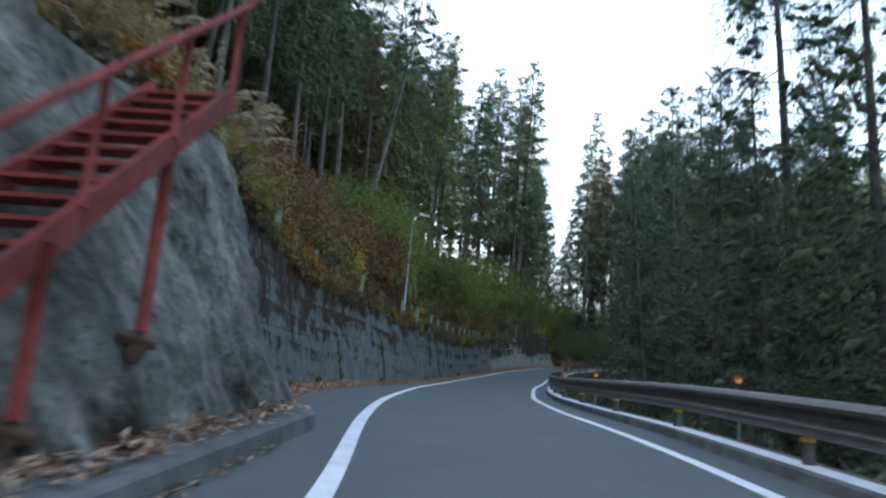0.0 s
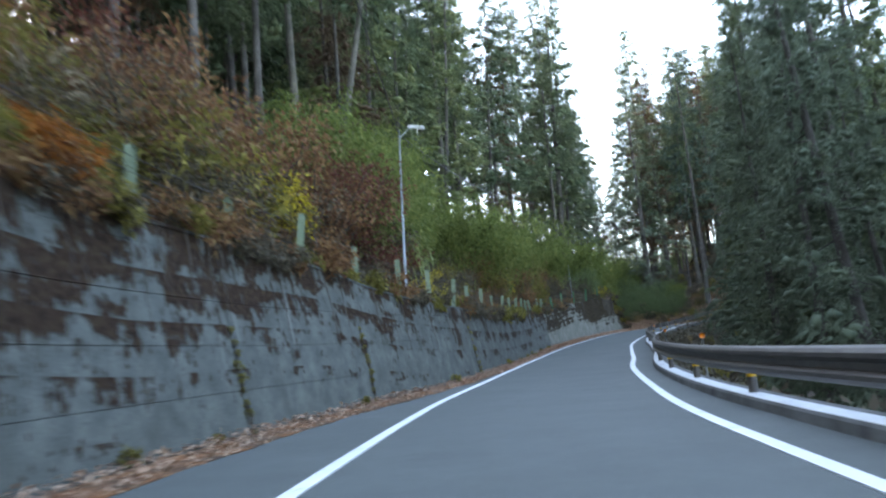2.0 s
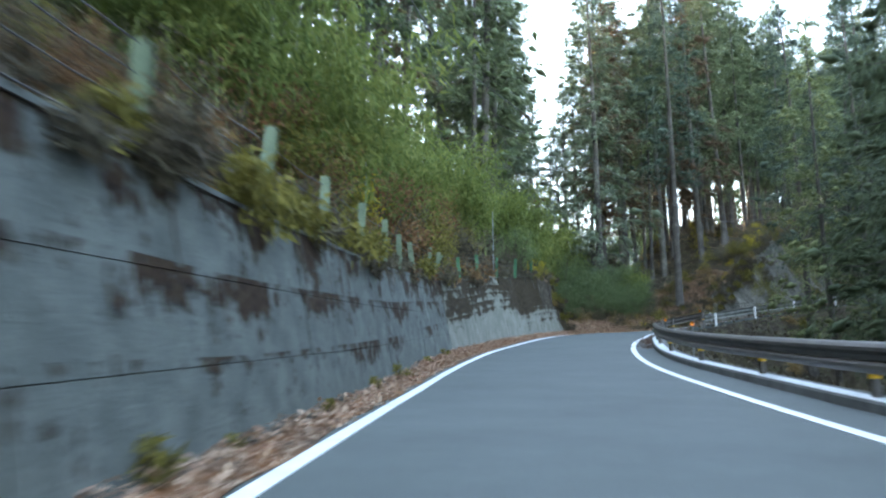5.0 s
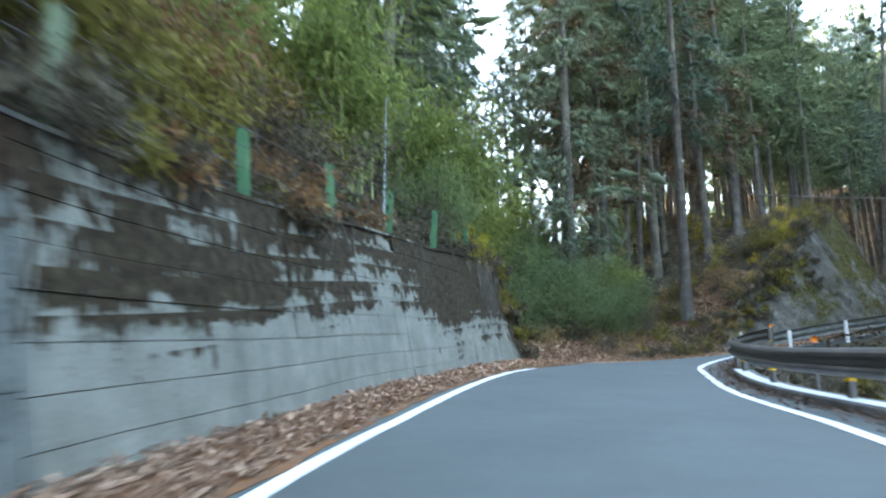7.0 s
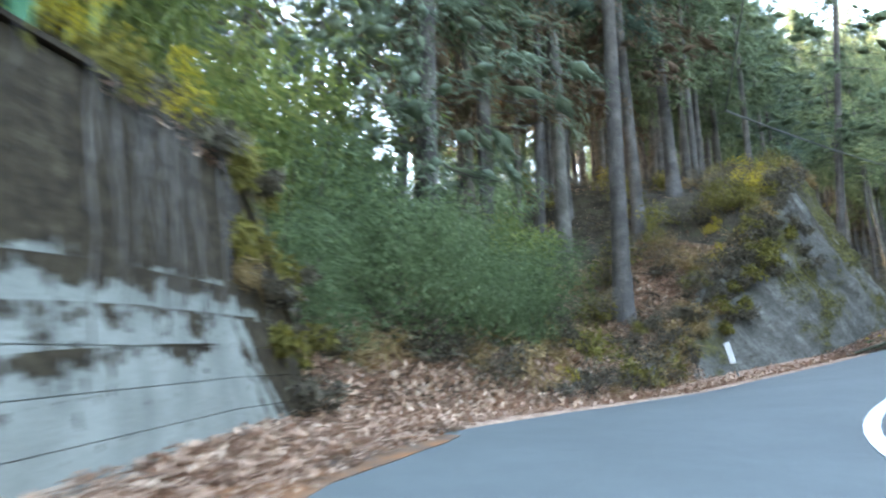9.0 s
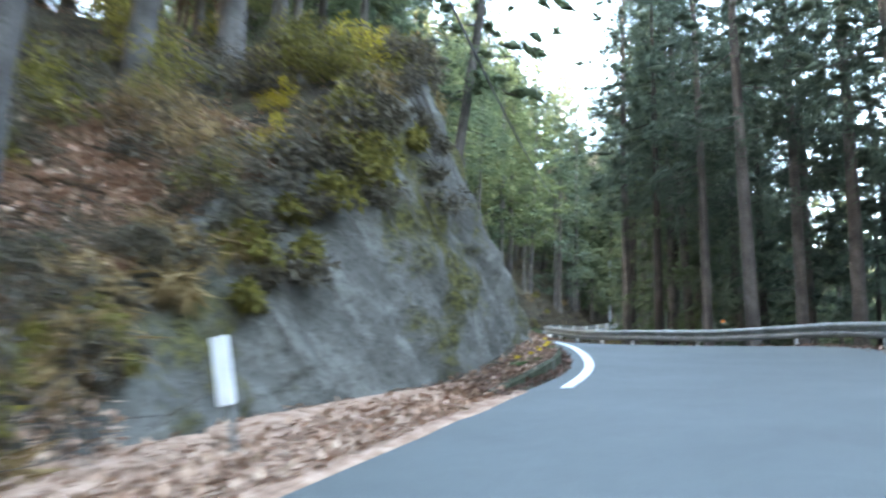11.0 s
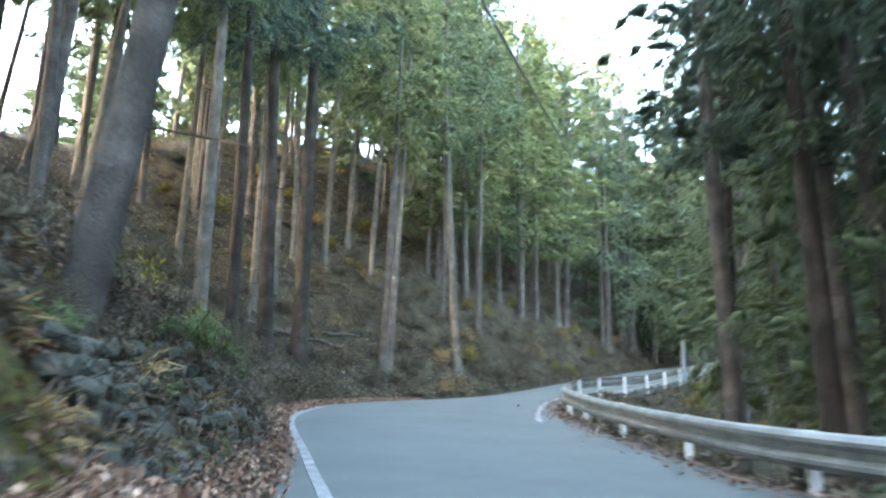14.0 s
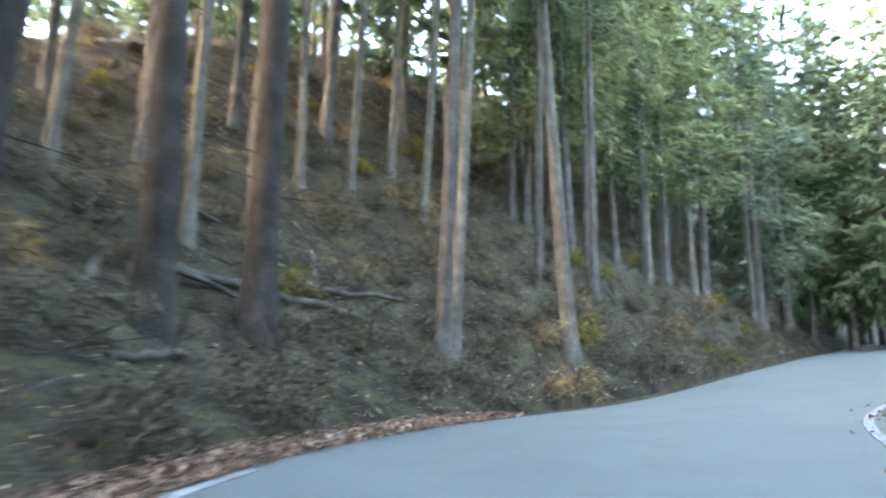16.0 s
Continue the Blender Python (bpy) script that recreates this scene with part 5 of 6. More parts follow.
rgp = random.Random(11)
BANK = "plants on the bank above the wall"
# the bank, by stretches: kinds, from, to, count, depth behind the wall
for kinds, a, b, count, depth, size in (
        (("straw", "dry", "straw", "olive"), 4, 14, 16, (0.3, 3.5), (0.8, 1.2)),
        (("plume",), 11, 21, 11, (0.5, 1.8), (1.1, 1.5)),
        (("straw", "straw", "orange"), 11, 20, 9, (0.6, 2.4), (0.8, 1.2)),
        (("plume",), 22, 52, 7, (1.4, 3.5), (0.9, 1.1)),
        (("straw", "straw", "rust", "orange", "olive"), 12, 24, 26, (1.4, 4.5), (0.9, 1.6)),
        (("orange", "rust", "olive"), 22, 30, 12, (1.0, 3.5), (0.9, 1.3)),
        (("maroon", "rust", "orange", "olive", "maroon", "rust", "dry"), 24, 38, 26, (1.6, 6.0), (1.1, 1.9)),
        (("olive", "rust", "dry"), 29, 39, 9, (1.0, 3.0), (0.8, 1.4)),
        (("olive", "olive", "yellow", "rust", "dry", "olive"), 68, 96, 34, (1.1, 4.2), (0.9, 1.6)),
        (("maroon", "maroon", "dry", "rust"), 37, 50, 26, (1.5, 6.0), (1.0, 1.9)),
        (("dry", "dry", "rust", "dry"), 14, 108, 60, (0.5, 1.4), (0.35, 0.6)),
        (("olive", "dry", "dry"), 50, 106, 40, (0.9, 5.0), (0.7, 1.2)),
        (("bamboo", "bamboo", "bamboo2"), 47, 72, 30, (2.2, 6.5), (0.9, 1.25)),
        (("bamboo", "bamboo2"), 72, 98, 24, (1.8, 5.5), (0.9, 1.3)),
        (("bamboo2", "bamboo", "green"), 98, 110, 10, (0.8, 4.5), (0.9, 1.2)),
        ):
    for _ in range(count):
        grow(rgp.choice(kinds), behind(rgp.uniform(a, b), rgp.uniform(*depth)), rgp, rgp.uniform(*size), BANK, (rgp.gauss(0, 8), rgp.gauss(0, 8)))
for kind, s, d, z in (("orange", 26.5, 0.25, 1.0), ("orange", 25.5, 0.5, 0.9), ("olive", 34, 1.2, 1.9), ("yellow", 37, 1.5, 1.2), ("yellow", 47, 0.6, 0.6), ("yellow", 104, 0.6, 0.6), ("yellow", 106, 0.4, 0.6), ("orange", 89, 1.2, 0.5)):
    grow(kind, behind(s, d), rgp, z, BANK)
# the corner past the wall's end
CORNER = "plants in the corner past the wall"
for kind, s, lat, z in (("green", 112.5, -8.0, 1.15), ("green", 115, -9.5, 1.35), ("green", 114.2, -7.7, 0.85), ("green", 111, -10, 1.4), ("bamboo", 112, -12, 1.2), ("bamboo", 109, -10.5, 1.2),
                        ("bamboo", 115, -13, 1.1), ("green", 109.6, -8.2, 0.9), ("green", 116.6, -8.3, 1.0), ("green", 115.6, -7.4, 0.6), ("bamboo2", 119, -10.5, 1.0), ("green", 120, -12, 1.0)):
    grow(kind, ground_at(s * CH, lat * CH), rgp, z, CORNER)
for _ in range(70):
    s = rgp.uniform(109, 124)
    heap(rgp.choice(("dry", "dry", "dry", "straw")), ground_at(s * CH, -rgp.uniform(6.6, 12) * CH), rgp, rgp.uniform(0.25, 0.5))
for _ in range(7):
    s = rgp.uniform(114, 121) * CH
    h = float(TOP(s)) * rgp.uniform(0.1, 1.0)
    heap(rgp.choice(("dry", "dry", "straw", "dry", "weed")), spot(s, float(FOOT(s)) - lean(s) * h, h), rgp, rgp.uniform(0.15, 0.35))
for _ in range(24):
    s = rgp.uniform(109, 127)
    grow(rgp.choice(("dry", "fern", "dry", "weed", "fern", "dry")), ground_at(s * CH, -rgp.uniform(5.2, 13) * CH), rgp, rgp.uniform(0.4, 0.9), CORNER)
for s, lat, z in ((134.9, -7.4, 0.7), (129, -7.2, 0.35)):
    grow("yellow", ground_at(s * CH, lat * CH), rgp, z, "yellow shrubs on the rock face")
for _ in range(16):
    s = rgp.uniform(115, 126)
    grow(rgp.choice(("yellow", "olive", "dry", "weed")), ground_at(s * CH, -rgp.uniform(5.4, 9.5) * CH), rgp, rgp.uniform(0.22, 0.42), CORNER)
for s, lat, z in ((131.2, -6.4, 0.7), (132.6, -6.2, 0.5), (127, -6.0, 0.4), (137.5, -6.6, 0.45)):
    grow("yellow", ground_at(s * CH, min(lat * CH, left_top(s * CH) - 0.3)), rgp, z, "yellow shrubs on the rock face")
for _ in range(26):
    s = rgp.uniform(124, 147)
    grow(rgp.choice(("dry", "straw", "olive", "dry")), ground_at(s * CH, left_top(s * CH) - rgp.uniform(0.1, 3.0)), rgp, rgp.uniform(0.5, 0.9), "plants on top of the rock face")
for x, y, z in ((11, 94, 1.5), (13, 95.5, 1.6), (15, 97, 1.7), (17, 96.5, 1.5), (18.6, 98.5, 1.8), (20.5, 97, 1.4), (22.5, 98.5, 1.7), (24.5, 99.5, 1.7)):
    grow("green", ground_at(*locate(x, y)), rgp, z, "understorey behind the corner")
# growth too thick to count: higher up the bank, on the hillside, below the rail
for _ in range(90):
    heap(rgp.choice(("dry", "rust", "olive", "dry")), behind(rgp.uniform(14, 104), rgp.uniform(5, 15)), rgp, rgp.uniform(1.0, 1.7))
for _ in range(560):
    s = rgp.uniform(147, 222)
    heap(rgp.choice(("dry",) * 11 + ("olive", "straw")), ground_at(s * CH, left_top(s * CH) - 0.2 - 17 * rgp.random() ** 1.2), rgp, rgp.uniform(0.3, 0.75))
for _ in range(150):
    s = rgp.uniform(108, 146)
    heap(rgp.choice(("dry", "dry", "dry", "dry", "straw", "olive")), ground_at(s * CH, left_top(s * CH) - 0.2 - 12 * rgp.random() ** 1.2), rgp, rgp.uniform(0.35, 0.8))
for _ in range(170):
    s = rgp.uniform(-5, 220)
    heap(rgp.choice(("dry", "olive", "dry", "straw")), ground_at(s * CH, float(RAIL_AT(s * CH)) + rgp.uniform(1.2, 6.0)), rgp, rgp.uniform(0.35, 0.6))
for _ in range(90):
    s = rgp.uniform(124, 146) * CH
    heap(rgp.choice(("dry", "straw", "dry", "dry", "dry", "olive")), spot(s, left_top(s) - rgp.uniform(-0.2, 0.5), float(TOP(s)) + rgp.uniform(-0.35, 0.1)), rgp, rgp.uniform(0.25, 0.5))
for _ in range(70):
    s = rgp.uniform(117, 131) * CH
    h = float(TOP(s)) * rgp.uniform(0.5, 1.0)
    heap(rgp.choice(("dry", "dry", "straw", "dry", "olive")), spot(s, float(FOOT(s)) - lean(s) * h, h), rgp, rgp.uniform(0.16, 0.4))
for _ in range(90):
    s = rgp.uniform(142, 158) * CH
    h = float(TOP(s)) * rgp.random()
    heap(rgp.choice(("dry", "dry", "dry", "dry", "fern", "straw")), spot(s, float(FOOT(s)) - lean(s) * h - 0.1, h), rgp, rgp.uniform(0.18, 0.36))
# growth hanging over the top of the wall
for k in range(190):
    s = (rgp.uniform(12.5, 62) if k < 140 else rgp.uniform(62, 108)) * CH
    heap(rgp.choice(("olive", "dry", "dry", "dry", "rust", "weed")), spot(s, left_top(s) - rgp.uniform(-0.1, 0.5), float(TOP(s)) + rgp.uniform(-0.25, 0.1)), rgp, rgp.uniform(0.22, 0.5))
for _ in range(26):
    s = rgp.uniform(107.2, 108.9) * CH
    h = float(TOP(107.5 * CH)) * rgp.random()
    heap(rgp.choice(("dry", "olive", "dry", "weed", "straw")), spot(s, float(FOOT(107.5 * CH)) - lean(s) * h - rgp.uniform(-0.12, 0.3), h), rgp, rgp.uniform(0.18, 0.4))
for _ in range(40):
    s = rgp.uniform(-8, 12)
    heap(rgp.choice(("straw", "dry", "straw", "orange")), behind(s, rgp.uniform(0.1, 2.5)), rgp, rgp.uniform(0.4, 0.8))
build_mass()


def scatter(name, count, seed, region, size, mat, label, category, flat=0.35, lift=0.02, slim=0.6, plain=False):
    """Loose leaves lying over a stretch, uncountable."""
    rg = np.random.default_rng(seed)
    cs, ws = np.empty((count, 3)), rg.normal(size=(count, 3)) * np.array((1, 1, flat))
    for i in range(count):
        cs[i] = region(rg)
    cs[:, 2] += lift * rg.random(count) + 0.008
    ob = put(name, leaves_mesh(name, cs, ws, size, size * slim, mat, seed, (), plain))
    return tagged(ob, label, category, kind="stuff")


def verge(a, b, inner, outer, power=1.6):
    """Places between the foot of the wall and the asphalt's edge."""
    def one(rg):
        s = rg.uniform(a, b) * CH
        f, e = float(FOOT(s)), float(EDGE(s)) + outer
        u = rg.random() ** power
        q = spot(s, f + inner + (e - f) * u, 0)
        return (q.x, q.y, q.z + 0.02 + 0.12 * (1 - u) * rg.random())
    return one


scatter("fallen_leaves", 9000, 61, verge(4, 76, 0.0, 0.25), 0.085, LITTER, "brown fallen leaves along the wall's foot", "leaf litter")
scatter("fallen_leaves", 15000, 62, verge(74, 109, 0.0, 0.12, 1.3), 0.095, LITTER, "thick brown fallen leaves along the wall's foot", "leaf litter")
def corner_slope(rg):
    s = rg.uniform(104, 128) * CH
    return tuple(ground_at(s, left_top(s) + 0.3 - 3.4 * rg.random() ** 1.3))


scatter("fallen_leaves", 46000, 74, corner_slope, 0.13, LITTER, "brown fallen leaves covering the corner of the slope", "leaf litter", 0.5, 0.1)
scatter("fallen_leaves", 18000, 63, verge(104, 128, -0.6, 0.45, 0.9), 0.1, LITTER, "thick brown fallen leaves on the verge", "leaf litter")
scatter("fallen_leaves", 4500, 64, verge(127, 147, -0.1, 0.1, 1.0), 0.075, DARKLITTER, "brown fallen leaves beside the kerb", "leaf litter")
scatter("fallen_leaves", 3000, 85, verge(147, 176, -0.1, 0.2, 1.0), 0.08, LITTER, "pale fallen leaves at the hillside's foot", "leaf litter")
scatter("fallen_leaves", 3500, 84, verge(147, 176, -0.1, 0.2, 1.0), 0.08, DARKLITTER, "damp brown fallen leaves at the hillside's foot", "leaf litter")


corner_litter = ribbon("leaf_litter", np.arange(108.8 * CH, 128.5 * CH, 0.4), lambda s: [(float(EDGE(s)) - 0.02 + 0.1 * uneven(s, 4, 1.1), 0.012), (float(EDGE(s)) - 0.3, 0.035), (float(EDGE(s)) * 0.4 + float(FOOT(s)) * 0.6, 0.06), (float(FOOT(s)) - 0.1, float(np.interp(s / CH, [113, 119], [0.09, 0.14]))), (float(FOOT(s)), -0.05), (float(EDGE(s)) + 0.15, -0.05)], FALLEN)
tagged(corner_litter, "thick carpet of pale brown fallen leaves", "leaf litter", kind="stuff")


def rock_rubble(rg):
    s = rg.uniform(113, 122) * CH
    h = float(TOP(s)) * rg.random()
    return tuple(spot(s, float(FOOT(s)) - lean(s) * h + 0.12, h))


scatter("fallen_leaves", 2400, 80, rock_rubble, 0.1, LITTER, "brown leaves caught on the rubble slope", "leaf litter", 0.6, 0.1)
scatter("fallen_twigs", 350, 81, rock_rubble, 0.7, DEADWOOD, "dead twigs over the rubble slope", "twigs", 0.8, 0.2, 0.035)


def mound(rg):
    s = rg.uniform(144.5, 158) * CH
    h = float(TOP(s)) * rg.random()
    return tuple(spot(s, float(FOOT(s)) - lean(s) * h + 0.1, h))


scatter("fallen_twigs", 1800, 86, mound, 0.5, DEADWOOD, "grey roots and dead twigs tangled over the mound", "twigs", 0.7, 0.12, 0.04)
scatter("fallen_leaves", 3000, 87, mound, 0.09, DARKLITTER, "damp brown leaves caught on the mound", "leaf litter", 0.6, 0.1)


def kerb_top(rg):
    s = rg.uniform(-8, 11.2 * CH)
    return tuple(spot(s, float(FOOT(s)) - 0.1 + 0.3 * rg.random() ** 2, 0.185))


scatter("fallen_leaves", 1500, 83, kerb_top, 0.1, LITTER, "brown fallen leaves on the kerb", "leaf litter", 0.4, 0.06)


def valley_verge(rg):
    s = rg.uniform(84, 180) * CH
    q = spot(s, float(RAIL_AT(s)) - abs(rg.normal(0, 0.3)) - 0.05, 0.02)
    return tuple(q)


scatter("fallen_leaves", 7000, 65, valley_verge, 0.085, DARKLITTER, "brown fallen leaves under the guard rail", "leaf litter")


def slope_place(a, b, depth):
    def one(rg):
        s = rg.uniform(a, b) * CH
        return tuple(ground_at(s, left_top(s) - 0.3 - depth * rg.random() ** 1.4))
    return one


scatter("undergrowth", 26000, 66, slope_place(-5, 108, 9.0), 0.2, DRYLEAF, "dry undergrowth and dead leaves on the bank", "undergrowth", 1.2, 0.25)
scatter("undergrowth", 60000, 67, slope_place(108, 225, 16.0), 0.14, DRYLEAF, "dry undergrowth and dead leaves on the hillside", "undergrowth", 1.0, 0.2, 0.5, True)
scatter("undergrowth", 40000, 77, slope_place(147, 190, 9.0), 0.11, DRYLEAF, "brown debris and dead needles on the hillside", "undergrowth", 1.0, 0.1, 0.4, True)
scatter("moss", 7000, 78, slope_place(149, 200, 12.0), 0.09, OLIVELEAF, "low mossy growth on the hillside", "moss", 0.9, 0.05, 0.4, True)
scatter("fallen_twigs", 5000, 79, slope_place(147, 186, 9.0), 0.45, DEADWOOD, "dead twigs on the hillside", "twigs", 0.35, 0.15, 0.035)
scatter("fallen_branches", 1100, 82, slope_place(148, 200, 12.0), 1.5, DEADWOOD, "grey dead branches lying on the hillside", "branches", 0.3, 0.25, 0.028)


scatter("fallen_leaves", 15000, 70, slope_place(112, 215, 13.0), 0.09, LITTER, "brown fallen leaves on the hillside", "leaf litter", 0.5, 0.05)
scatter("fallen_twigs", 5200, 75, slope_place(108, 215, 14.0), 0.75, DEADWOOD, "dead twigs and branches on the hillside", "twigs", 0.35, 0.25, 0.035)
scatter("fallen_twigs", 2600, 76, slope_place(4, 108, 7.0), 0.8, DEADWOOD, "dead twigs and stems on the bank", "twigs", 0.9, 0.6, 0.025)


def valley_slope(rg):
    s = rg.uniform(-10, 222) * CH
    return tuple(ground_at(s, float(RAIL_AT(s)) + 0.4 + 9 * rg.random() ** 1.3))


scatter("undergrowth", 18000, 68, valley_slope, 0.22, DRYLEAF, "dry undergrowth on the valley slope", "undergrowth", 1.2, 0.25)
# needle litter at the foot of the wall
needle = ribbon("needle_litter", np.arange(12.5 * CH, 108 * CH, 0.5), lambda s: [(float(FOOT(s)) + 0.05, 0.035), (float(EDGE(s)) * 0.5 + float(FOOT(s)) * 0.5 + 0.12 + 0.12 * uneven(s, 1, 0.8), 0.02), (float(EDGE(s)) + 0.22 + 0.16 * uneven(s, 4, 1.1), 0.009), (float(EDGE(s)) + 0.2, -0.05), (float(FOOT(s)), -0.05)], NEEDLES)
tagged(needle, "reddish needle litter at the wall's foot", "leaf litter", kind="stuff")


# ---- red iron stairs on the sprayed slope ----
def iron_stairs():
    ob = tagged(empty("iron_stairs", pose(0, 0, 0)), "faded red iron stairs with a handrail, climbing the slope", "stairs")
    # outer and inner string: stations and heights of foot and head
    def along(u, lat, up=0.0):
        return spot(1.6 + 4.4 * u, lat, -0.12 + 3.1 * u + up)
    for name, lat in (("outer_string", -2.3), ("inner_string", -3.0)):
        a, b = along(0.0, lat), along(1.0, lat)
        d = (b - a).normalized()
        side = d.cross(Vector((0, 0, 1))).normalized()
        up = side.cross(d)
        v = []
        for p in (a, b):
            for x, y in ((-0.02, -0.09), (0.02, -0.09), (0.02, 0.09), (-0.02, 0.09)):
                v.append(p + side * x + up * y)
        put(name, mesh_of(name, v, [(0, 1, 2, 3), (7, 6, 5, 4), (0, 4, 5, 1), (1, 5, 6, 2), (2, 6, 7, 3), (3, 7, 4, 0)], RED), ob)
    n = 19
    for i in range(n):
        u = (i + 0.5) / n
        c = along(u, -2.65)
        block("tread", (0.66, 0.19, 0.03), RED, ob, Matrix.Translation(c) @ pose(0, 0, 0, 0, 0, turn_at(3.0)), 0.004)
    tops = []
    for i in range(5):
        u = 0.06 + 0.92 * i / 4
        a = along(u, -2.3, 0.05)
        tube("baluster", [a, a + Vector((0, 0, 0.82))], 0.026, RED, ob, 8)
        tops.append(a + Vector((0, 0, 0.82)))
    tube("handrail", [along(-0.02, -2.3, 0.87)] + tops + [along(1.06, -2.3, 0.9)], 0.03, RED, ob, 8)
    for s, lat in ((3.62, -2.3), (4.95, -2.33)):
        u = (s - 1.6) / 4.4
        top = along(u, lat, 0.0)
        h = top.z - spot(s, lat).z
        low = 0.42 if s < 4 else 0.88
        leg = tube("leg", [top, spot(s, lat + 0.02, low)], 0.042, RED, ob, 8)
        foot = spot(s, lat + 0.0, low - 0.05)
        block("foot_bracket", (0.26, 0.12, 0.06), RUST, leg, Matrix.Translation(foot) @ pose(0, 0, 0, 25, 10, 20), 0.008, "rusty foot bracket")
        block("foot_plate", (0.1, 0.09, 0.16), RUST, leg, Matrix.Translation(foot - Vector((0, 0, 0.08))) @ pose(0, 0, 0, 0, 25, 10), 0.008, "rusty foot plate")


iron_stairs()


# ---- fence of green posts and wires on the wall ----
def fence_post(s, tall, tilt):
    ob = tagged(empty("fence_post", pose(0, 0, 0)), ("deep green" if s > 84 else "faded green") + " steel fence post on top of the wall", "fence post", "posts of the fence")
    p = behind(s, 0.12)
    p.z = spot(s * CH, left_top(s * CH), float(TOP(s * CH))).z
    ob.matrix_basis = Matrix.Translation(p) @ pose(0, 0, 0, tilt[0], tilt[1], turn_at(s * CH))
    bm = bmesh.new()
    w, t = 0.055, 0.008
    for size, x, y in (((2 * w, t, tall), 0, -w), ((2 * w, t, tall), 0, w), ((t, 2 * w, tall), 0, 0)):
        bmesh.ops.create_cube(bm, size=1.0, matrix=Matrix.Translation((x, y, tall / 2 - 0.15)) @ Matrix.Diagonal((*size, 1)))
    me = bpy.data.meshes.new("beam")
    bm.to_mesh(me)
    bm.free()
    paint = DEEPGREEN if s > 84 else GREENPOST
    me.materials.append(paint)
    put("beam", me, ob)
    block("cap", (0.13, 0.13, 0.012), paint, ob, pose(0, 0, tall - 0.145), 0.003)
    return p


rgf = random.Random(21)
fence_line = []
for s in (15.3, 18.7, 22.1, 25.4, 28.9, 32.6, 35.8, 39.5, 42.6, 45.4, 48.5, 51.7, 55, 58.3, 61.6, 65, 68.4, 71.6, 74.8, 77.7, 81.2, 83.2, 87.7, 91.8, 95.2, 99, 103):
    wide = rgf.gauss(0, 3)
    fence_line.append(fence_post(s, rgf.uniform(1.0, 1.2), (rgf.gauss(0, 2), wide)))
fence_post(80.6, 1.0, (0, 32))
wires = tagged(empty("fence_wires", pose(0, 0, 0)), "slack dull wires strung between the fence posts", "fence wire")
for h in (0.18, 0.42, 0.66, 0.88):
    pts = []
    for a, b in zip(fence_line, fence_line[1:]):
        for u in (0.0, 0.33, 0.67):
            q = a.lerp(b, u)
            pts.append(q + Vector((0, 0, h - 0.16 * u * (1 - u) + rgf.gauss(0, 0.008))))
    tube("wire", pts, 0.006, WIRE, wires, 4)


# ---- lamp post, poles and cables ----
def lamp_post():
    base = behind(45.0, 0.7)
    ob = tagged(empty("street_lamp", Matrix.Translation(base)), "slim grey street lamp on the bank above the wall", "street lamp")
    top = spot(46.0 * CH, -5.15 * CH, 10.5 * CH) - base
    tube("pole", [(0, 0, -0.3), (top.x * 0.4, top.y * 0.4, top.z * 0.5), (top.x * 0.9, top.y * 0.9, top.z)], [0.042, 0.034, 0.028], POLE, ob, 10)
    arm = tube("arm", [(top.x * 0.9, top.y * 0.9, top.z - 0.25), (top.x * 0.9 + 0.35, top.y * 0.9 - 0.1, top.z + 0.02)], 0.02, POLE, ob, 8)
    m = Matrix.Translation(Vector((top.x * 0.9 + 0.55, top.y * 0.9 - 0.15, top.z + 0.0))) @ pose(0, 0, 0, 0, 14, -15)
    head = block("lamp_head", (0.55, 0.16, 0.09), WHITE, ob, m, 0.03, "white lamp head")
    return base + Vector((top.x * 0.9, top.y * 0.9, top.z))


lamp_top = lamp_post()


def plain_pole(name, p, height, radius, mat, label, category="pole"):
    ob = tagged(empty(name, Matrix.Translation(p)), label, category)
    tube("shaft", [(0, 0, -0.4), (0, 0, height * 0.6), (0, 0, height)], [radius, radius * 0.9, radius * 0.75], mat, ob, 10)
    tube("cap", [(0, 0, height), (0, 0, height + 0.03)], radius * 0.85, mat, ob, 10)
    for h in (0.35, 0.7):
        tube("band", [(0, 0, height * h), (0, 0, height * h + 0.05)], radius * 1.15, WIRE, ob, 10)
    return p + Vector((0, 0, height))


plain_pole("marker_pole", behind(96, 0.5), 2.9, 0.02, POLE, "thin pale marker pole on the bank")
plain_pole("marker_pole", behind(76, 1.2), 2.4, 0.02, POLE, "thin pale marker pole on the bank")
plain_pole("utility_pole", ground_at(192.8 * CH, 5.05 * CH), 5.6, 0.065, BLUEPOLE, "blue-grey steel pole behind the guard rail")


def cable(points, sag, label, thick=0.016):
    pts = []
    for a, b in zip(points, points[1:]):
        for k in range(14):
            u = k / 14
            pts.append(Vector(a).lerp(Vector(b), u) - Vector((0, 0, sag * 4 * u * (1 - u))))
    pts.append(Vector(points[-1]))
    ob = tube("cable", pts, thick, CABLE, None, 6)
    return tagged(ob, label, "cable")


cable([spot(2 * CH, -2 * CH, 17 * CH), lamp_top + Vector((0, 0, -0.15)), spot(82 * CH, -3.5 * CH, 13 * CH)], 0.7, "black overhead cable running to the street lamp")
cable([spot(82 * CH, -3.5 * CH, 13 * CH), (25.4, 86.9, 16.5)], 0.8, "black overhead cable above the bend")
cable([(25.4, 86.9, 16.5), (66.3, 106.5, 25.5)], 0.5, "thick black overhead cable climbing above the road", 0.028)


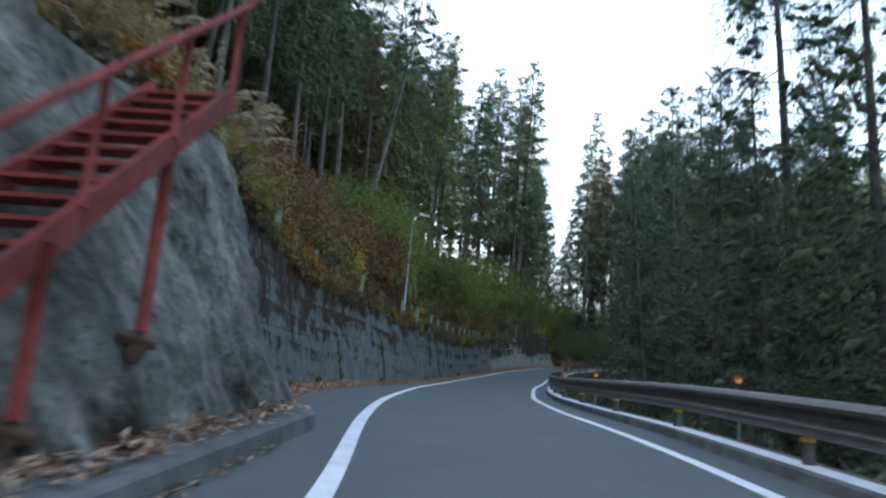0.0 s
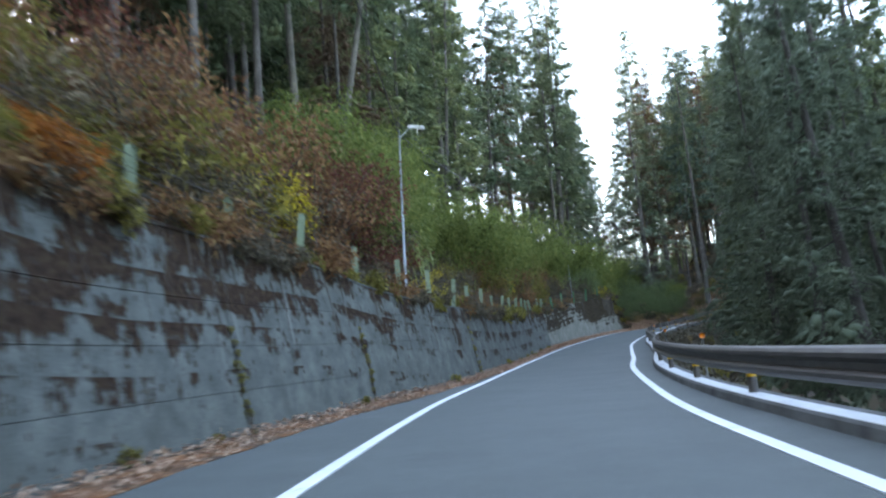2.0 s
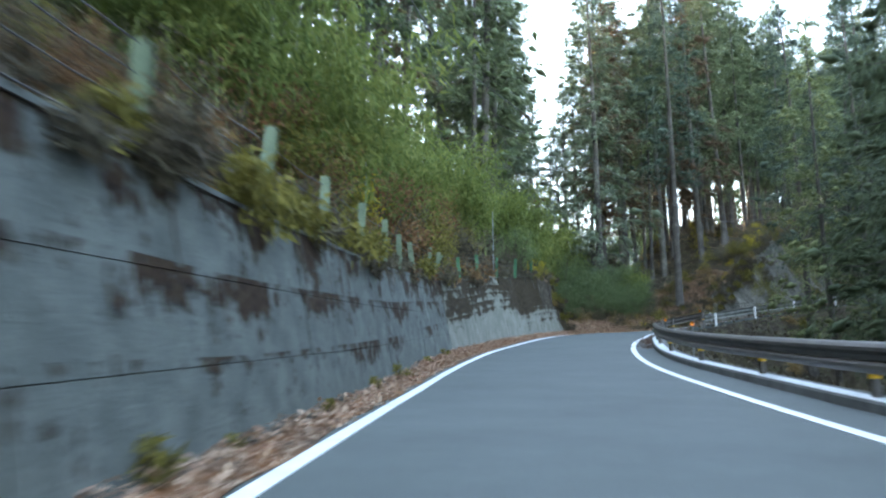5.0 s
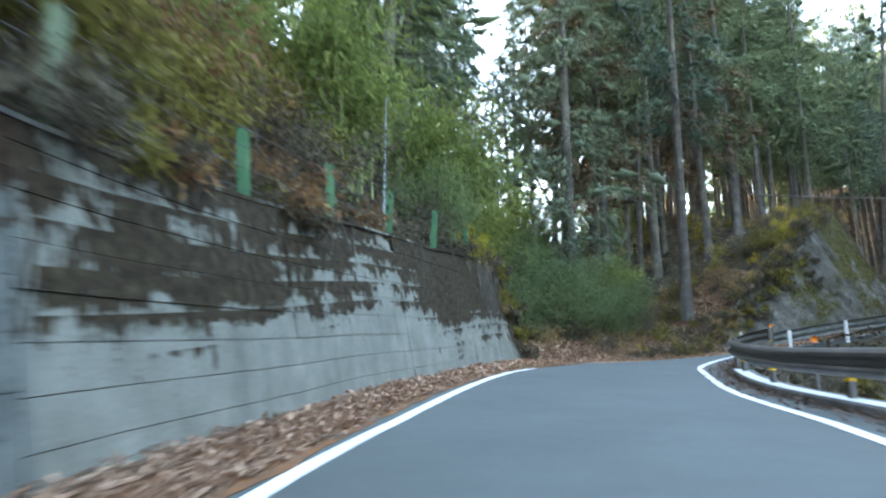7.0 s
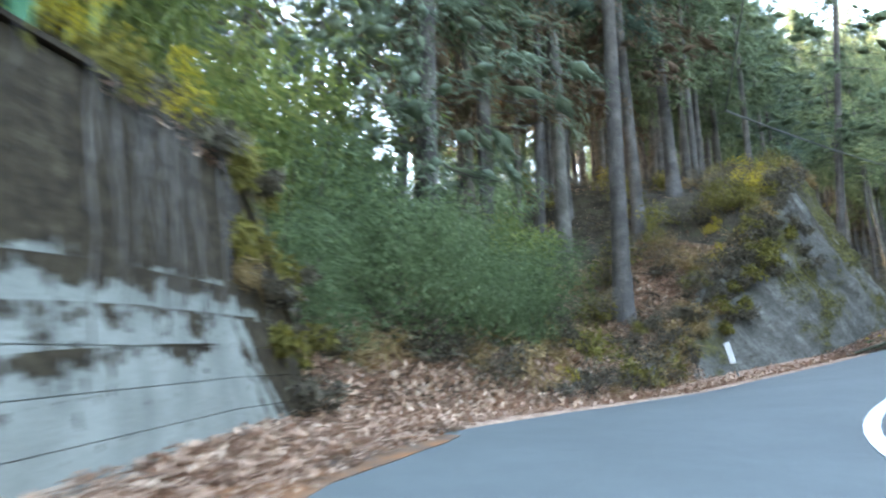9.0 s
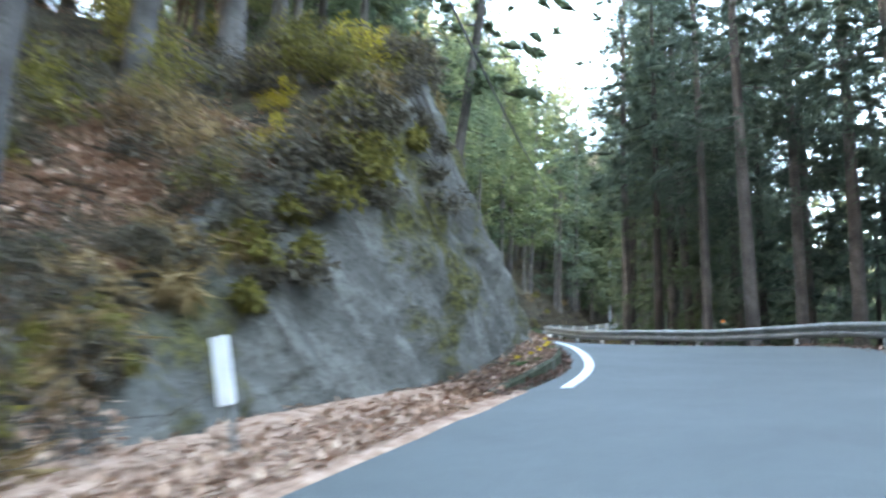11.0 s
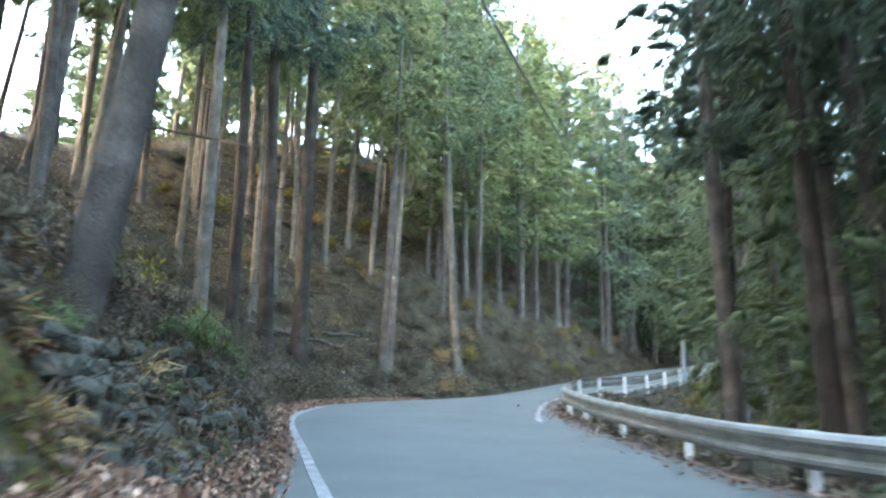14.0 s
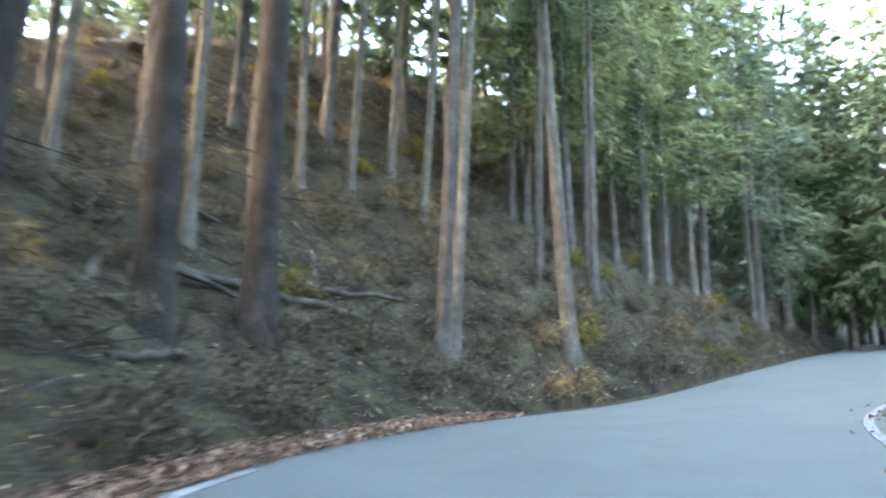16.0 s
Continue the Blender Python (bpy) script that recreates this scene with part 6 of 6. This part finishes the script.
# ---- delineators along the valley side ----
def delineator(s, out=0.35, high=0.86):
    base = spot(s * CH, float(RAIL_AT(s * CH)) + out, -0.35)
    ob = tagged(empty("delineator", Matrix.Translation(base) @ pose(0, 0, 0, 0, 0, turn_at(s * CH))), "thin post with a round orange reflector behind the rail", "delineator", "delineators along the rail")
    tube("stem", [(0, 0, 0), (0, 0, high + 0.35)], 0.02, GALV, ob, 8)
    disc = tube("reflector", [(0, -0.035, high + 0.35), (0, -0.015, high + 0.35)], 0.055, ORANGE, ob, 14, "round orange reflector")
    tube("reflector_rim", [(0, -0.03, high + 0.35), (0, 0.0, high + 0.35)], 0.062, GALV, disc, 14)


for s in (13.1, 26.0, 38.1, 60, 78, 94, 111, 145):
    delineator(s)


# ---- white plate at the foot of the rock face, kerb and gutter ----
def kerb_plate():
    s = 122.2 * CH
    p = spot(s, -3.19, 0.15)
    ob = tagged(empty("marker_post", Matrix.Translation(p) @ pose(0, 0, 0, 0, -14, turn_at(s))), "leaning white marker post at the rock face", "marker post")
    block("plate", (0.13, 0.03, 0.5), WHITE, ob, pose(0, 0, 0.5), 0.006)
    block("stake", (0.04, 0.03, 0.5), GALV, ob, pose(0, 0.03, 0.1), 0.004)


kerb_plate()


def gutter_wall(s):
    x = float(EDGE(s)) - 0.02
    h = float(np.interp(s, np.array([127, 131, 143, 147]) * CH, [0.05, 0.19, 0.19, 0.06]))
    return [(x - 0.14, -0.25), (x - 0.16, h), (x - 0.28, h + 0.01), (x - 0.3, -0.25)]


tagged(ribbon("kerb_3", np.arange(127 * CH, 147 * CH, 0.5), gutter_wall, DARKCON), "mossy concrete kerb along a leaf-filled bed", "kerb", kind="structure")
tagged(ribbon("kerb_4", np.arange(141.5 * CH, 148 * CH, 0.4), lambda s: [(float(EDGE(s)) + 0.03, -0.2), (float(EDGE(s)) + 0.02, 0.06), (float(EDGE(s)) - 0.1, 0.06), (float(EDGE(s)) - 0.11, -0.2)], DARKCON), "broken concrete lip of the gutter", "kerb", kind="structure")
def bed_rise(s):
    """The bed runs out level with the verge at its near end."""
    return float(np.interp(s, np.array([127, 131]) * CH, [0.12, 1.0]))


bed = ribbon("planting_bed", np.arange(127 * CH, 147 * CH, 0.5), lambda s: [(float(EDGE(s)) - 0.28, 0.15 * bed_rise(s)), (float(FOOT(s)) * 0.5 + float(EDGE(s)) * 0.5 - 0.1, (0.25 + 0.05 * uneven(s, 2, 0.7)) * bed_rise(s)), (float(FOOT(s)) - 0.3, 0.42 * bed_rise(s)), (float(FOOT(s)) - 0.3, -0.2), (float(EDGE(s)) - 0.28, -0.2)], SOIL, smooth=False)
tagged(bed, "strip of dark soil and leaves below the rock face", "planting bed", kind="structure")


def bed_place(rg):
    s = rg.uniform(127, 147) * CH
    a, b = float(EDGE(s)) - 0.28, float(FOOT(s)) - 0.15
    u = rg.random()
    q = spot(s, a + (b - a) * u, (0.17 + 0.22 * u) * bed_rise(s))
    return tuple(q)


scatter("fallen_leaves", 3500, 83, bed_place, 0.08, LITTER, "pale fallen leaves on the planting bed", "leaf litter", 0.6, 0.05)
scatter("fallen_leaves", 4500, 69, bed_place, 0.075, DARKLITTER, "damp fallen leaves on the planting bed", "leaf litter", 0.6, 0.05)
PETAL = grainy("yellow petals", [(0.3, (0.75, 0.5, 0.01)), (0.7, (0.9, 0.68, 0.03))], 9.0, 0.5, 40, 0)


def flower(p, rg):
    ob = tagged(empty("flower", Matrix.Translation(p) @ pose(0, 0, 0, rg.gauss(0, 12), rg.gauss(0, 12), rg.uniform(0, 360))), "small yellow flower with green leaves in the bed", "flower", "flowers in the bed")
    tube("stalk", [(0, 0, -0.05), (0.01, 0, 0.1)], 0.005, BAMBOOCULM, ob, 5)
    a = np.linspace(0, 6.28, 14)[:-1]
    put("blossom", leaves_mesh("blossom", [(0.01, 0, 0.1)] * 26, [(math.cos(x), math.sin(x), 0.35) for x in a] + [(math.cos(x), math.sin(x), 1.2) for x in a], 0.045, 0.03, PETAL, 1), ob)
    put("foliage", leaves_mesh("foliage", [(0, 0, 0.0)] * 13, [(math.cos(x), math.sin(x), 0.3) for x in a], 0.15, 0.04, GREENLEAF, 2), ob)


rgl = random.Random(31)
for s in (129.5, 130.6, 131.6, 132.3, 133.4, 134.2, 135.6, 136.4):
    q = spot(s * CH, float(EDGE(s * CH)) - rgl.uniform(0.4, 0.6), 0.24)
    flower(q, rgl)
for s, off, z in ((140.5, -0.4, 0.5), (142.0, -0.5, 0.6), (142.6, -0.65, 0.5), (139, -0.5, 0.4)):
    grow("fern", spot(s * CH, float(EDGE(s * CH)) + off, 0.25), rgl, z, "ferns at the kerb")
for s, off, z in ((143.6, -0.45, 0.8), (144.4, -0.6, 0.7), (142.2, -0.35, 0.5)):
    grow("weed", spot(s * CH, float(EDGE(s * CH)) + off, 0.2), rgl, z, "weeds at the kerb")
grow("yellow", spot(143.2 * CH, float(EDGE(143.2 * CH)) - 0.75, 0.3), rgl, 0.38, "ferns at the kerb")
# weeds in the cracks and at the foot of the wall
for _ in range(12):
    s = rgl.uniform(16, 80) * CH
    h = 0.02
    grow("weed", spot(s, float(FOOT(s)) - lean(s) * h + 0.04, h), rgl, rgl.uniform(0.4, 0.9), "weeds on the wall")


for joint in (23.6, 28.8, 37.2):
    for k in range(9):
        h = 0.05 + 0.19 * k + rgl.uniform(-0.05, 0.05)
        grow("weed", spot(joint + rgl.gauss(0, 0.05), float(FOOT(joint)) - lean(joint) * h + 0.03, h), rgl, rgl.uniform(0.22, 0.42), "weeds on the wall", (0, 25))


# ---- dead creeper hanging over the wall and the rock ----
def creeper(name, a, b, count, seed, longest, label):
    rg = random.Random(seed)
    v, f = [], []
    for _ in range(count):
        s = rg.uniform(a, b) * CH
        t = float(TOP(s))
        ln = min(t * 0.9, rg.uniform(0.3, 1.0) ** 1.5 * longest)
        pts, x = [], 0.0
        for k in range(6):
            u = k / 5
            h = t + 0.06 - ln * u
            x += rg.gauss(0, 0.05)
            pts.append(spot(s + x, float(FOOT(s)) - lean(s) * h + 0.035 + 0.02 * rg.random(), h))
        r = rg.uniform(0.004, 0.014)
        bv, bf = tube_data(pts, [r, r, r * 0.9, r * 0.8, r * 0.6, r * 0.3], 4, len(v))
        v, f = v + bv, f + bf
    ob = put(name, mesh_of(name, v, f, DEADWOOD, smooth=True))
    return tagged(ob, label, "creeper", kind="stuff")


creeper("dead_creeper", 12, 50, 70, 71, 1.8, "dead creeper stems hanging down the wall")
creeper("dead_creeper", 50, 108, 60, 72, 0.9, "dead creeper stems hanging down the wall")
creeper("dead_creeper", 103.5, 108.3, 46, 85, 2.6, "dead creeper stems at the end of the wall")
creeper("dead_creeper", 125, 157, 240, 73, 3.5, "dead creeper and roots over the rock face")


# ---- fallen logs, stumps and stones on the hillside ----
def log(s, lat, length, radius, turn, tilt, label="grey fallen log on the hillside"):
    p = ground_at(s * CH, lat * CH) + Vector((0, 0, radius * 0.7))
    ob = tagged(empty("log", Matrix.Translation(p) @ pose(0, 0, 0, 0, tilt, turn)), label, "log", "fallen logs")
    n = 8
    pts = [(length * (k / (n - 1) - 0.5), 0.06 * math.sin(k * 1.3 + s), 0.03 * math.sin(k * 2.1)) for k in range(n)]
    tube("stem", pts, [radius * (1 - 0.35 * k / n) for k in range(n)], DEADWOOD, ob, 9)
    for k, (a, l) in enumerate(((0.2, 0.6), (0.45, 0.45), (0.7, 0.7))):
        x = length * (a - 0.5)
        tube("branch", [(x, 0, 0), (x + 0.2, l * (-1) ** k, 0.25 * l)], [radius * 0.3, radius * 0.08], DEADWOOD, ob, 5)


for a in ((166, -9.5, 4.5, 0.07, 15, 4), (169, -8.0, 3.6, 0.055, 40, -4), (171.5, -8.6, 3.2, 0.06, 20, 6), (167, -12, 3.0, 0.05, 60, 10), (163, -10, 3.8, 0.065, 5, -5), (174, -12, 4.0, 0.06, 30, 8), (160, -14, 3.4, 0.055, 75, 5)):
    log(*a)
def log_between(a, b, radius, label="grey fallen log on the hillside"):
    p, q = (ground_at(*locate(*k)) for k in (a, b))
    mid, way = (p + q) / 2 + Vector((0, 0, radius * 0.9)), q - p
    length, flat = way.length, math.hypot(way.x, way.y)
    ob = tagged(empty("log", Matrix.Translation(mid) @ pose(0, 0, 0, 0, -math.degrees(math.atan2(way.z, flat)), math.degrees(math.atan2(way.y, way.x)))), label, "log", "fallen logs")
    n = 9
    tube("stem", [(length * (k / (n - 1) - 0.5), 0.05 * math.sin(k * 1.7), 0.03 * math.sin(k * 2.3)) for k in range(n)], [radius * (1 - 0.3 * k / n) for k in range(n)], DEADWOOD, ob, 10)
    for k, u in enumerate((0.25, 0.5, 0.72)):
        x = length * (u - 0.5)
        tube("branch", [(x, 0, 0), (x + 0.25, 0.5 * (-1) ** k, 0.3)], [radius * 0.3, radius * 0.07], DEADWOOD, ob, 5)


log_between((51.3, 110.8), (56.2, 111.6), 0.09)
log_between((53.6, 111.6), (58.2, 112.6), 0.07)
log_between((49.7, 106.9), (51.2, 108.4), 0.06)
log_between((44.9, 105.4), (46.9, 107.0), 0.07)
log_between((55.0, 111.4), (56.2, 113.6), 0.07)
log_between((46.4, 103.2), (48.1, 104.6), 0.055, "bleached log lying at the road's edge")


def stump(s, lat, h):
    ob = tagged(empty("stump", Matrix.Translation(ground_at(s * CH, lat * CH))), "broken grey stump on the hillside", "stump", "stumps")
    tube("stem", [(0, 0, -0.2), (0.02, 0.01, h * 0.6), (0.08, 0.02, h)], [0.07, 0.055, 0.04], DEADWOOD, ob, 8)
    tube("splinter", [(0.08, 0.02, h - 0.02), (0.12, 0.03, h + 0.18)], [0.035, 0.006], DEADWOOD, ob, 5)


for a in ((170, -9, 0.9), (171, -9.6, 1.1), (168, -7.5, 0.7), (166.5, -10.5, 0.8)):
    stump(*a)


STONE_MESHES = []
for k in range(6):
    bm = bmesh.new()
    bmesh.ops.create_icosphere(bm, subdivisions=2, radius=1.0)
    for v in bm.verts:
        v.co *= 1 + 0.28 * noise.noise(v.co * 1.1 + Vector((k * 7.1, 0, 0)))
        v.co = Vector((max(-0.72, min(0.72, v.co.x)), max(-0.75, min(0.75, v.co.y)), max(-0.62, min(0.62, v.co.z))))
    me = bpy.data.meshes.new("stone")
    bm.to_mesh(me)
    bm.free()
    me.materials.append(ROCKSTONE := (STONE_MESHES[0].materials[0] if STONE_MESHES else grainy("mossy stone", [(0.3, (0.024, 0.027, 0.021)), (0.5, (0.065, 0.07, 0.058)), (0.72, (0.15, 0.152, 0.132))], 2.5, 0.95, 18, 0.8, 0, 0.04)))
    STONE_MESHES.append(me)
stone_bank = tagged(empty("stone_bank", pose(0, 0, 0)), "dry-laid bank of dark mossy stones by the road", "stone wall", kind="structure")
rgs = random.Random(41)
for row in range(7):
    s = 147.5 + rgs.uniform(0, 0.3)
    top = 158.5 - row * 0.9
    while s < top:
        z = rgs.uniform(0.1, 0.18)
        h = 0.06 + row * 0.19
        p = spot(s * CH, float(FOOT(s * CH)) - 0.05 - 0.12 * row + rgs.gauss(0, 0.03), h + rgs.gauss(0, 0.03))
        put("stone", rgs.choice(STONE_MESHES), stone_bank, Matrix.Translation(p) @ pose(0, 0, 0, rgs.gauss(0, 15), rgs.gauss(0, 15), rgs.uniform(0, 360)) @ Matrix.Diagonal((z * 1.2, z, z * 0.85, 1)))
        s += z * 2.25 / CH
for _ in range(22):
    s = rgs.uniform(147, 160)
    grow(rgs.choice(("dry", "dry", "fern", "dry", "weed")), spot(s * CH, float(FOOT(s * CH)) - rgs.uniform(0.5, 1.3), rgs.uniform(0.9, 1.5)), rgs, rgs.uniform(0.25, 0.5), "plants on the stone bank")
for _ in range(20):
    s = rgs.uniform(148, 160)
    grow("fern", spot(s * CH, float(FOOT(s * CH)) - rgs.uniform(0.2, 1.3), rgs.uniform(0.7, 1.5)), rgs, rgs.uniform(0.4, 0.8), "plants on the stone bank")
